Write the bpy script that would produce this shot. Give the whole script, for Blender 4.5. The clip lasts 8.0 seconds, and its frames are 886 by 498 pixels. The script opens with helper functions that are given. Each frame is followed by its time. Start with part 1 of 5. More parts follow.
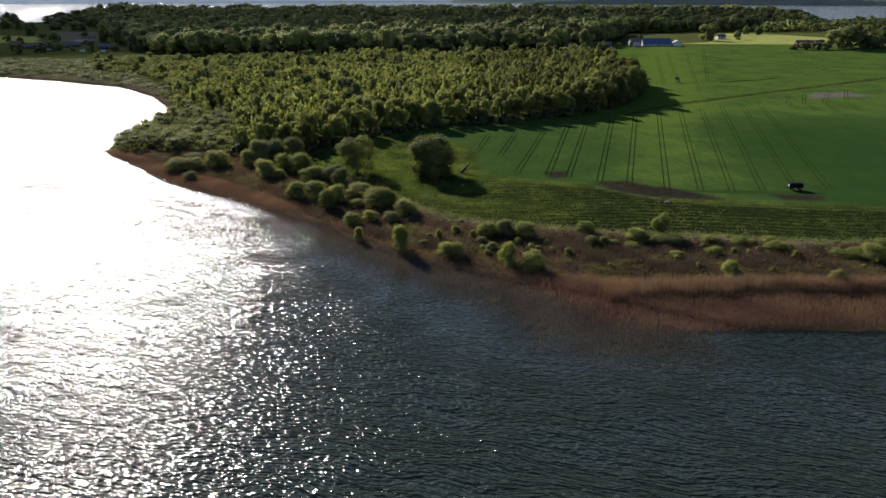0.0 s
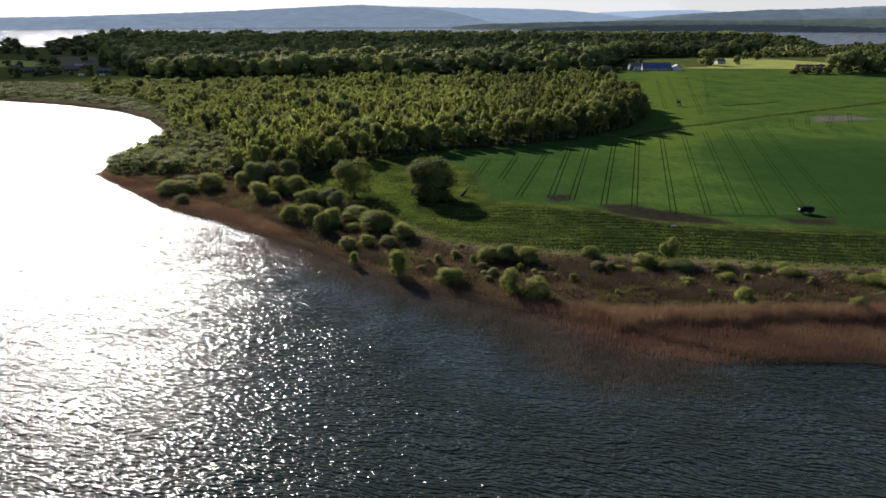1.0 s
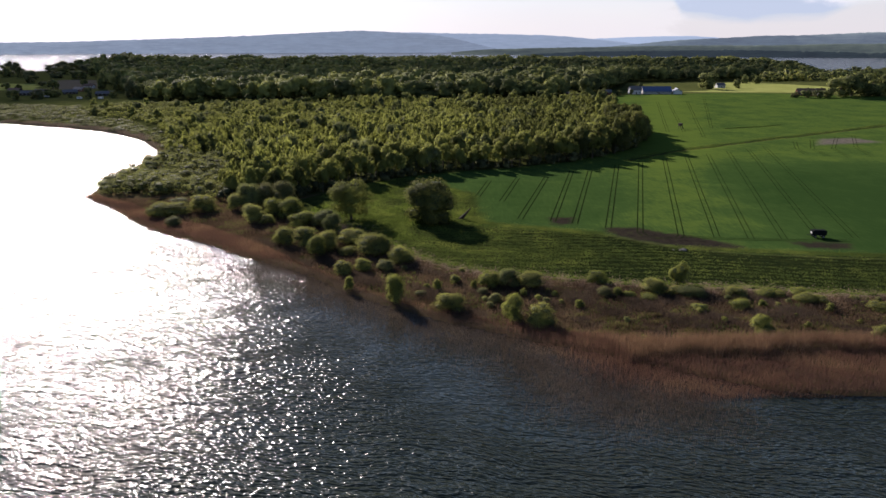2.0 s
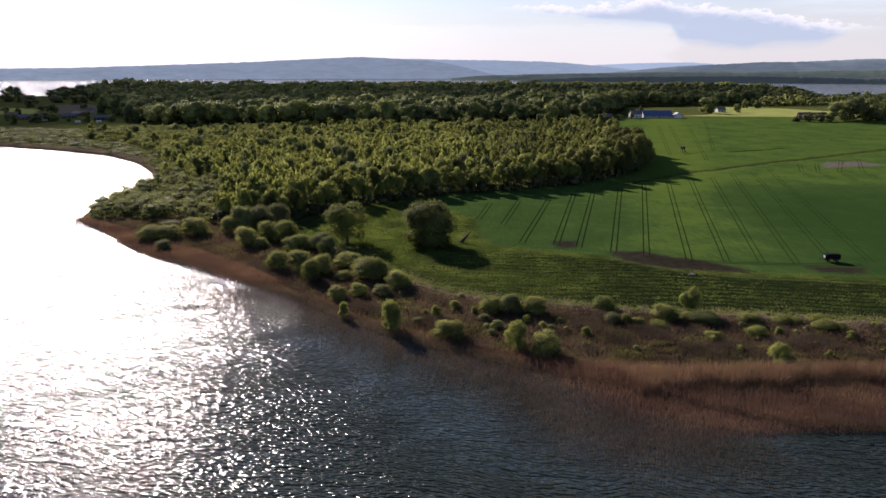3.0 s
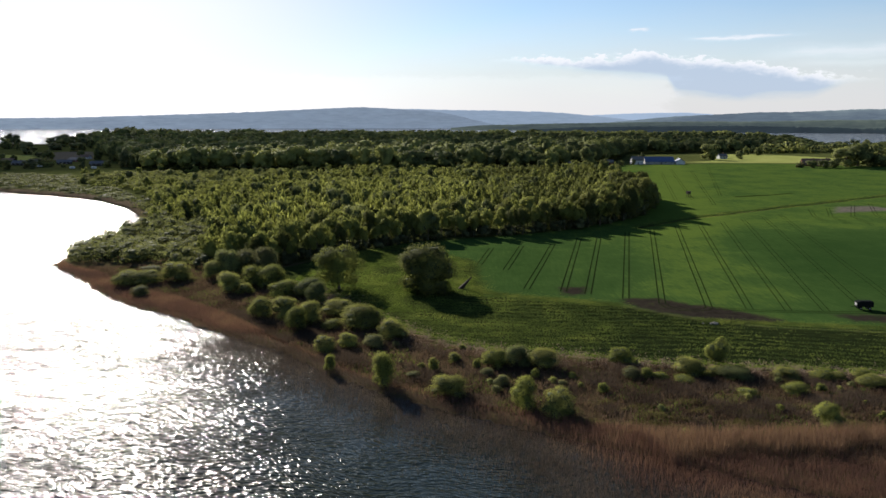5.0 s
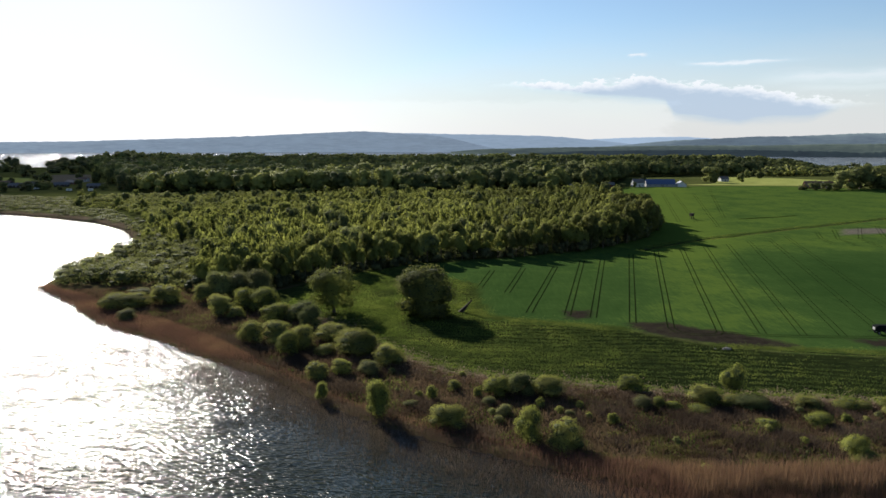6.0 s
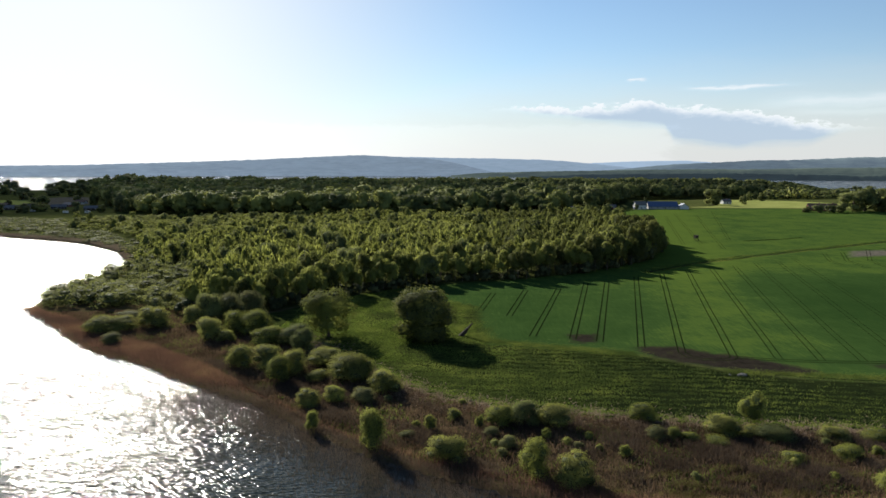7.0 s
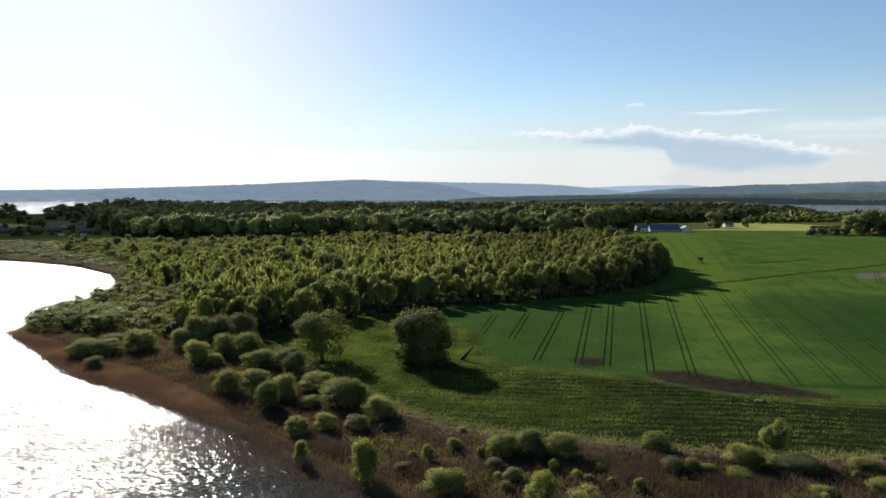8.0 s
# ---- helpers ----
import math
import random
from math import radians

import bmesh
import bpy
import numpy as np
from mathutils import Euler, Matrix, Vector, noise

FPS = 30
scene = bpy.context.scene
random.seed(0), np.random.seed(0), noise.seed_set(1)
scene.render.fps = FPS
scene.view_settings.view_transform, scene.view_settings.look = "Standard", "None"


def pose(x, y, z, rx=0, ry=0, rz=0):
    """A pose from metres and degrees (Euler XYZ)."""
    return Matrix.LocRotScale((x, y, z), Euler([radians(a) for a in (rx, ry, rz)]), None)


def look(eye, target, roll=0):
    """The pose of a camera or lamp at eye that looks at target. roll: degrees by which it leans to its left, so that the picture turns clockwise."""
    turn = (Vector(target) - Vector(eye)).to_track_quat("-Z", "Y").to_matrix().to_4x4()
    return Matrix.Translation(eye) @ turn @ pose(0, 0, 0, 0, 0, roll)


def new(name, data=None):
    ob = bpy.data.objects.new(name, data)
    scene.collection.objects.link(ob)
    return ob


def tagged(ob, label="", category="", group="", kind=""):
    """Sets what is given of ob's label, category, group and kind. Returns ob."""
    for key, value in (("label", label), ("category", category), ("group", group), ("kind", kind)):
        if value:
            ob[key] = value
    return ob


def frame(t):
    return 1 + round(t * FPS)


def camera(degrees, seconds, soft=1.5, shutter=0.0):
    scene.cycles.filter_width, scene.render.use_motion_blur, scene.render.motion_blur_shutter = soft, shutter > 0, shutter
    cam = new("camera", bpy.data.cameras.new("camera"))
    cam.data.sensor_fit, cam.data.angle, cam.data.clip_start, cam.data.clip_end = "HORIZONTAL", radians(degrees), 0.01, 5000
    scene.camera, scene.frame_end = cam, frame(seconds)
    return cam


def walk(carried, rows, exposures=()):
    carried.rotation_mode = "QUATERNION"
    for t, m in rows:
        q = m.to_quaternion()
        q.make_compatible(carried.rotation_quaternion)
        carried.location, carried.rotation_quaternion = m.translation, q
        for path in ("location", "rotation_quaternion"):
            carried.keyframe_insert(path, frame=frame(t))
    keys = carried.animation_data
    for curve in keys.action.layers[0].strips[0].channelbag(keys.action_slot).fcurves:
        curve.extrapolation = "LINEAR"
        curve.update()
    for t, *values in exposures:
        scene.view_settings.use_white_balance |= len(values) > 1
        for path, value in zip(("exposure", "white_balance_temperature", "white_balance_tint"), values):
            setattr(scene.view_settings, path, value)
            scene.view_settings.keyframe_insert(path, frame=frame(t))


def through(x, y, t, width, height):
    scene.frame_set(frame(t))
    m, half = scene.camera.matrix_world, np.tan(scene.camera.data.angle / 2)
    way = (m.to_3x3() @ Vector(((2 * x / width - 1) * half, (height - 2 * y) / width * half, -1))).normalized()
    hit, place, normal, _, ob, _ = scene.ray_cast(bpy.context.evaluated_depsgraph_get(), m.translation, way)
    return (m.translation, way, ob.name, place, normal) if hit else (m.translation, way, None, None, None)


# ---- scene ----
cam = camera(64.0, 8.0)
# seconds, x, y, z, yaw, pitch, roll
ROWS = [
    (0.0, 0.00, 0.00, 65.00, 0.000, -20.123, 0.133),
    (0.5, 0.00, 3.89, 63.79, -0.019, -19.137, 0.100),
    (1.0, 0.08, 7.68, 62.68, -0.025, -18.173, 0.085),
    (1.5, 0.10, 11.66, 61.54, -0.038, -17.230, 0.052),
    (3.0, 0.33, 23.37, 57.93, -0.040, -14.248, -0.004),
    (3.5, 0.39, 27.34, 56.86, -0.052, -13.270, -0.009),
    (4.0, 0.45, 31.41, 55.59, -0.064, -12.263, -0.008),
    (4.5, 0.53, 35.41, 54.41, -0.067, -11.297, -0.023),
    (6.0, 0.81, 47.12, 51.38, -0.078, -8.426, -0.055),
    (6.5, 0.92, 51.27, 50.38, -0.067, -7.478, -0.080),
    (7.0, 1.06, 55.39, 49.32, -0.050, -6.511, -0.070),
    (7.5, 1.17, 59.47, 48.27, -0.055, -5.525, -0.070),
    (8.0, 1.23, 63.56, 47.10, -0.070, -4.536, -0.055),
]
walk(cam, [(t, pose(x, y, z, 90 + pitch, roll, yaw)) for t, x, y, z, yaw, pitch, roll in ROWS],
     [(0.0, 1.02, 6400, 15), (1.0, 1.02, 6400, 15), (1.5, 1.05, 6450, 20), (3.0, 1.05, 6500, 26), (3.5, 1.0, 6450, 22), (4.0, 1.0, 6450, 20), (4.5, 1.0, 6500, 17),
      (6.0, 1.0, 6500, 12), (7.0, 1.0, 6500, 10), (8.0, 1.0, 6500, 10)])

# ---- sky and sun: evening sun ahead and to the left ----
SUN_EL, SUN_AZ = 24.5, -29.0      # degrees; azimuth from +y towards +x
world = bpy.data.worlds.new("sky")
scene.world = world
world.use_nodes = True
wn = world.node_tree
for n in list(wn.nodes):
    wn.nodes.remove(n)
sky = wn.nodes.new("ShaderNodeTexSky")
sky.sky_type = "NISHITA"
sky.sun_disc = False
sky.sun_elevation, sky.sun_rotation = radians(SUN_EL), radians(SUN_AZ)
sky.air_density, sky.dust_density, sky.ozone_density = 1.0, 0.1, 3.0
bg = wn.nodes.new("ShaderNodeBackground")
bg.inputs["Strength"].default_value = 0.060
wo = wn.nodes.new("ShaderNodeOutputWorld")
wn.links.new(sky.outputs[0], bg.inputs[0])
wn.links.new(bg.outputs[0], wo.inputs[0])

sun_data = bpy.data.lights.new("sun", "SUN")
sun_data.energy, sun_data.angle, sun_data.color = 5.0, radians(0.53), (1.0, 0.95, 0.86)
sun = new("sun", sun_data)
_a, _e = radians(SUN_AZ), radians(SUN_EL)
SUN_DIR = Vector((math.sin(_a) * math.cos(_e), math.cos(_a) * math.cos(_e), math.sin(_e)))
sun.matrix_world = look(SUN_DIR * 500, (0, 0, 0))


# ---- node helpers ----
class Nodes:
    """A small wrapper to write node trees in few lines."""

    def __init__(self, name):
        self.mat = bpy.data.materials.new(name)
        self.mat.use_nodes = True
        self.t = self.mat.node_tree
        for n in list(self.t.nodes):
            self.t.nodes.remove(n)
        self.out = self.t.nodes.new("ShaderNodeOutputMaterial")

    def add(self, kind, inputs=None, operation="", attribute_name="", blend_type=""):
        n = self.t.nodes.new(kind)
        if operation:
            n.operation = operation
        if attribute_name:
            n.attribute_name = attribute_name
        if blend_type:
            n.data_type, n.blend_type = "RGBA", blend_type
        for k, v in (inputs or {}).items():
            if isinstance(v, bpy.types.NodeSocket):
                self.t.links.new(v, n.inputs[k])
            else:
                n.inputs[k].default_value = v
        return n

    def coord(self, scale=(1, 1, 1), rot=(0, 0, 0)):
        g = self.add("ShaderNodeNewGeometry")
        return self.add("ShaderNodeMapping", {"Vector": g.outputs["Position"], "Scale": scale, "Rotation": rot}).outputs[0]

    def noise(self, scale, vec=None, detail=3.0, rough=0.55):
        n = self.add("ShaderNodeTexNoise", {"Scale": scale, "Detail": detail, "Roughness": rough})
        if vec is not None:
            self.t.links.new(vec, n.inputs["Vector"])
        return n.outputs[0]

    def ramp(self, fac, stops):
        r = self.add("ShaderNodeValToRGB", {"Fac": fac})
        el = r.color_ramp.elements
        while len(el) < len(stops):
            el.new(0.5)
        for e, (p, c) in zip(el, stops):
            e.position, e.color = p, (*c, 1)
        return r.outputs[0]

    def mix(self, fac, a, b, blend="MIX"):
        m = self.add("ShaderNodeMix", blend_type=blend)
        for i, v in ((0, fac), (6, a), (7, b)):
            if isinstance(v, bpy.types.NodeSocket):
                self.t.links.new(v, m.inputs[i])
            else:
                m.inputs[i].default_value = (*v, 1) if isinstance(v, tuple) and len(v) == 3 else v
        return m.outputs[2]

    def math(self, op, a, b=0.0, c=0.0):
        n = self.add("ShaderNodeMath", operation=op)
        for i, v in enumerate((a, b, c)):
            if isinstance(v, bpy.types.NodeSocket):
                self.t.links.new(v, n.inputs[i])
            else:
                n.inputs[i].default_value = v
        return n.outputs[0]

    def range(self, v, a, b, c=0.0, d=1.0, smooth=True):
        n = self.add("ShaderNodeMapRange", {"Value": v, "From Min": a, "From Max": b, "To Min": c, "To Max": d})
        if smooth:
            n.interpolation_type = "SMOOTHSTEP"
        return n.outputs[0]

    def attr(self, name):
        return self.add("ShaderNodeAttribute", attribute_name=name).outputs["Fac"]

    def bump(self, height, strength=0.5, distance=0.1, normal=None):
        ins = {"Height": height, "Strength": strength, "Distance": distance}
        if normal is not None:
            ins["Normal"] = normal
        return self.add("ShaderNodeBump", ins).outputs[0]

    def finish(self, shader):
        self.t.links.new(shader, self.out.inputs["Surface"])
        return self.mat


def plain(name, color, rough=0.8, metal=0.0, var=0.15, scale=1.0, bump=0.2):
    m = Nodes(name)
    a = m.noise(scale * 3, m.coord())
    b = m.noise(scale * 25, m.coord())
    f = m.math("MULTIPLY_ADD", b, 0.4, m.math("MULTIPLY", a, 0.6))
    dark = tuple(c * (1 - var * 1.6) for c in color)
    light = tuple(min(1, c * (1 + var * 1.6)) for c in color)
    col = m.ramp(f, [(0.3, dark), (0.7, light)])
    nrm = m.bump(f, bump, 0.05)
    p = m.add("ShaderNodeBsdfPrincipled", {"Base Color": col, "Roughness": rough, "Metallic": metal, "Normal": nrm, "Specular IOR Level": max(0.0, 0.6 - 0.6 * rough)})
    return m.finish(p.outputs[0])


def leaf_material(name, dark, mid, light, through=0.35):
    """Foliage: varies from tree to tree and from leaf clump to leaf clump, with light passing through."""
    m = Nodes(name)
    isl = m.add("ShaderNodeNewGeometry").outputs["Random Per Island"]
    obj = m.add("ShaderNodeObjectInfo").outputs["Random"]
    pos = m.noise(0.035, m.coord(), 2.0)
    f = m.math("ADD", m.math("MULTIPLY", isl, 0.16), m.math("MULTIPLY_ADD", obj, 0.28, m.attr("tone")))
    tree = m.noise(0.11, m.coord((1, 1, 0.3)), 2.0)
    f = m.math("ADD", f, m.math("MULTIPLY", m.range(pos, 0.3, 0.7), 0.2))
    f = m.math("ADD", f, m.math("MULTIPLY", m.range(tree, 0.33, 0.67), 0.34))
    col = m.ramp(f, [(0.1, dark), (0.5, mid), (0.9, light)])
    d = m.add("ShaderNodeBsdfPrincipled", {"Base Color": col, "Roughness": 0.8, "Specular IOR Level": 0.03})
    tcol = m.mix(1.0, col, (1.0, 1.0, 0.8), "MULTIPLY")
    t = m.add("ShaderNodeBsdfTranslucent", {"Color": tcol})
    x = m.add("ShaderNodeMixShader", {0: through, 1: d.outputs[0], 2: t.outputs[0]})
    return m.finish(x.outputs[0])


LEAF_MARSH = leaf_material("leaf_marsh", (0.110, 0.120, 0.038), (0.205, 0.222, 0.060), (0.275, 0.285, 0.085), 0.56)
LEAF_WILLOW = leaf_material("leaf_willow", (0.122, 0.126, 0.042), (0.205, 0.211, 0.064), (0.272, 0.277, 0.090), 0.56)
LEAF_SPIT = leaf_material("leaf_spit", (0.066, 0.074, 0.028), (0.130, 0.143, 0.048), (0.195, 0.206, 0.070), 0.5)
LEAF_YELLOW = leaf_material("leaf_yellow", (0.115, 0.128, 0.036), (0.182, 0.198, 0.052), (0.240, 0.254, 0.074), 0.54)
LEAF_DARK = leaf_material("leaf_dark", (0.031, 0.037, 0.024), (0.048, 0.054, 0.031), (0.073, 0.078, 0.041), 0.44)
LEAF_OAK = leaf_material("leaf_oak", (0.055, 0.066, 0.033), (0.130, 0.147, 0.056), (0.255, 0.268, 0.095), 0.50)
LEAF_WOOD = leaf_material("leaf_wood", (0.070, 0.082, 0.034), (0.165, 0.180, 0.058), (0.285, 0.295, 0.088), 0.34)
# oak leaves darkened for crowns whose shaded side faces the camera
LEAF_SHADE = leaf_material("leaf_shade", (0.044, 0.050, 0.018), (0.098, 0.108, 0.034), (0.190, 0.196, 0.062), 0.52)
LEAF_GREY = leaf_material("leaf_grey", (0.092, 0.095, 0.044), (0.145, 0.148, 0.062), (0.195, 0.198, 0.088), 0.52)
LEAF_OLIVE = leaf_material("leaf_olive", (0.077, 0.086, 0.047), (0.130, 0.142, 0.071), (0.172, 0.182, 0.094), 0.5)
REED = leaf_material("reed_straw", (0.090, 0.053, 0.045), (0.136, 0.075, 0.058), (0.195, 0.120, 0.080), 0.4)
# reed straw greyed to put the bay's haze into its colour
REED_GREY = leaf_material("haze_grey_reed", (0.10, 0.078, 0.066), (0.13, 0.104, 0.088), (0.17, 0.142, 0.122), 0.4)
REED_DARK = leaf_material("dark_dead_reed", (0.050, 0.037, 0.031), (0.076, 0.057, 0.048), (0.108, 0.083, 0.071), 0.4)
STRAW = leaf_material("pale_straw", (0.15, 0.108, 0.082), (0.23, 0.17, 0.13), (0.31, 0.24, 0.18), 0.35)
SEDGE = leaf_material("dry_sedge", (0.032, 0.021, 0.015), (0.076, 0.049, 0.035), (0.140, 0.095, 0.066), 0.35)
GRASS = leaf_material("meadow_grass", (0.026, 0.040, 0.013), (0.078, 0.105, 0.027), (0.185, 0.212, 0.052), 0.45)
LUSH = leaf_material("lush_grass", (0.085, 0.125, 0.024), (0.135, 0.180, 0.038), (0.200, 0.240, 0.057), 0.45)
BARK = plain("bark", (0.10, 0.08, 0.06), 0.9, 0, 0.3, 2.0, 0.6)
# opaque dark hull inside crowns, added to block the sun and shade their fronts
DARK_CORE = leaf_material("dark_core", (0.045, 0.050, 0.024), (0.065, 0.072, 0.033), (0.090, 0.098, 0.044), 0.0)

# ---- the lie of the land ----
REED_SHORE = [(300, 118), (170, 130), (90, 129), (59, 128), (41, 126), (30, 126), (24, 131), (20, 140), (14, 150), (5, 157), (-5, 163.5), (-16, 175), (-29, 187),
              (-46, 202), (-59, 216), (-73, 229), (-91, 241), (-105, 255), (-119, 272), (-132, 286), (-143, 298)]
# the water reaches in among the reeds at the corner of the shore
WATER_EDGE = REED_SHORE[:3] + [(62, 131), (48, 138), (35, 146), (21, 153), (1, 164.5), (-10, 172), (-23, 183), (-36, 198), (-50, 209)] + REED_SHORE[14:]
SHORE = [(4000, -300), (900, 60)] + WATER_EDGE + [(-150, 327), (-150, 355), (-151, 389), (-160, 419), (-189, 469), (-230, 515),
         (-276, 543), (-333, 571), (-450, 600), (-750, 650), (-1000, 760), (-1150, 1200), (-1050, 1540), (-870, 1600), (-900, 1760),
         (-1060, 2000), (-1120, 2300), (-650, 2480), (0, 2530), (620, 2480), (1000, 2350), (960, 2080), (660, 1500), (830, 1550), (1130, 1860), (2000, 2300), (4000, 2500)]
REED_IN = [(300, 151), (78, 150.5), (51, 150.5), (37, 152), (23, 157), (2, 167), (-9, 174), (-22, 184), (-35, 200), (-56, 225), (-78, 246), (-95, 256), (-120, 283), (-138, 295)]
MEADOW = [(300, 168), (93, 176), (76, 180), (58, 182), (40, 185), (29, 189), (11, 194), (0, 199), (-8, 208), (-20, 222), (-34, 244), (-50, 262), (-58, 286), (-32, 320), (0, 350),
          (60, 362), (60, 300), (40, 262), (40, 245), (45, 240), (53, 233), (69, 220), (85, 214), (114, 209), (300, 190)]
FIELD = [(1500, 150), (300, 190), (114, 210), (85, 215), (69, 222), (53, 235), (37, 239), (14, 246), (12, 300), (-20, 335), (60, 375), (114, 430), (130, 480),
         (150, 640), (165, 740), (190, 768), (247, 784), (330, 792), (380, 780), (444, 740), (700, 700), (1500, 600)]
SOIL = [(52, 243), (64, 244), (70, 238), (83, 230), (92, 219), (78, 217), (65, 224), (55, 233)]
SOIL_B = [(37, 257), (46, 258), (45, 249), (38, 247)]
SOIL_C = [(107, 226), (124, 224), (121, 218), (109, 219)]
SOIL_D = [(225, 440), (270, 452), (262, 470), (240, 466)]
PALE = [(240, 810), (300, 830), (373, 1020), (425, 1030), (470, 900), (470, 800), (380, 795), (330, 800)]
LAWN = [(-494, 930), (-432, 938), (-568, 1210), (-635, 1210)]
LAWN_B = [(-600, 905), (-502, 916), (-587, 1071), (-720, 1103)]
DITCH = [(97, 384), (128, 414), (169, 441), (216, 471), (304, 522), (420, 590)]


def sstep(a):
    a = np.clip(a, 0, 1)
    return a * a * (3 - 2 * a)


def line_distance(x, y, pts, closed=True):
    d = np.full(np.shape(x), 1e9)
    n = len(pts)
    for i in range(n if closed else n - 1):
        ax, ay = pts[i]
        bx, by = pts[(i + 1) % n]
        ex, ey = bx - ax, by - ay
        k = np.clip(((x - ax) * ex + (y - ay) * ey) / (ex * ex + ey * ey), 0, 1)
        d = np.minimum(d, np.hypot(x - ax - k * ex, y - ay - k * ey))
    return d


def inside(x, y, pts):
    r = np.zeros(np.shape(x), bool)
    n = len(pts)
    for i in range(n):
        ax, ay = pts[i]
        bx, by = pts[(i + 1) % n]
        if ay == by:
            continue
        r ^= ((ay > y) != (by > y)) & (x < (bx - ax) * (y - ay) / (by - ay) + ax)
    return r


def signed(x, y, pts):
    """Distance to the outline: positive inside."""
    d = line_distance(x, y, pts)
    return np.where(inside(x, y, pts), d, -d)


def height(x, y):
    """Height of the ground over the lake."""
    x, y = np.asarray(x, float), np.asarray(y, float)
    s = signed(x, y, SHORE)
    land = 1.2 + 7 * sstep((y - 420) / 400) * (0.35 + 0.65 * sstep((x + 50) / 200)) * (1 - 0.85 * sstep((y - 900) / 350))
    z = np.where(s < 0, -1.6 * sstep(-s / 6), 0) + np.where(s > 0, 0.25 + (land - 0.25) * sstep(s / 28), 0.25 * sstep((s + 2) / 2))
    z = z + 0.10 * np.sin(x * 0.11 + 1) * np.sin(y * 0.09) * (s > 5)
    return z - 0.9 * np.exp(-(line_distance(x, y, DITCH, False) / 1.8) ** 2)


def floor_at(x, y):
    return float(height(np.array([x]), np.array([y]))[0])


def axis(lo, a, b, hi, step, grow):
    mid = list(np.arange(a, b + 0.1, step))
    up, s = [], step
    while (up[-1] if up else b) < hi:
        s *= grow
        up.append((up[-1] if up else b) + s)
    dn, s = [], step
    while (dn[-1] if dn else a) > lo:
        s *= grow
        dn.append((dn[-1] if dn else a) - s)
    return np.array(dn[::-1] + mid + up)


def mesh_from(name, verts, faces, mats=(), smooth=False):
    me = bpy.data.meshes.new(name)
    me.from_pydata(verts, [], faces)
    for m in mats:
        me.materials.append(m)
    if smooth:
        me.polygons.foreach_set("use_smooth", np.ones(len(me.polygons), bool))
    me.update()
    return me


def grid_mesh(name, xs, ys, zf, mats):
    X, Y = np.meshgrid(xs, ys)
    Z = zf(X.ravel(), Y.ravel())
    v = np.stack([X.ravel(), Y.ravel(), Z], 1)
    nx, ny = len(xs), len(ys)
    i = np.arange(nx * ny).reshape(ny, nx)
    q = np.stack([i[:-1, :-1], i[:-1, 1:], i[1:, 1:], i[1:, :-1]], -1).reshape(-1, 4)
    me = bpy.data.meshes.new(name)
    me.vertices.add(len(v))
    me.vertices.foreach_set("co", v.ravel())
    me.loops.add(q.size)
    me.loops.foreach_set("vertex_index", q.ravel())
    me.polygons.add(len(q))
    me.polygons.foreach_set("loop_start", np.arange(0, q.size, 4))
    me.polygons.foreach_set("use_smooth", np.ones(len(q), bool))
    me.update(calc_edges=True)
    for m in mats:
        me.materials.append(m)
    return me, v


def add_attr(me, name, values):
    a = me.attributes.new(name, "FLOAT", "POINT")
    a.data.foreach_set("value", np.asarray(values, np.float32))


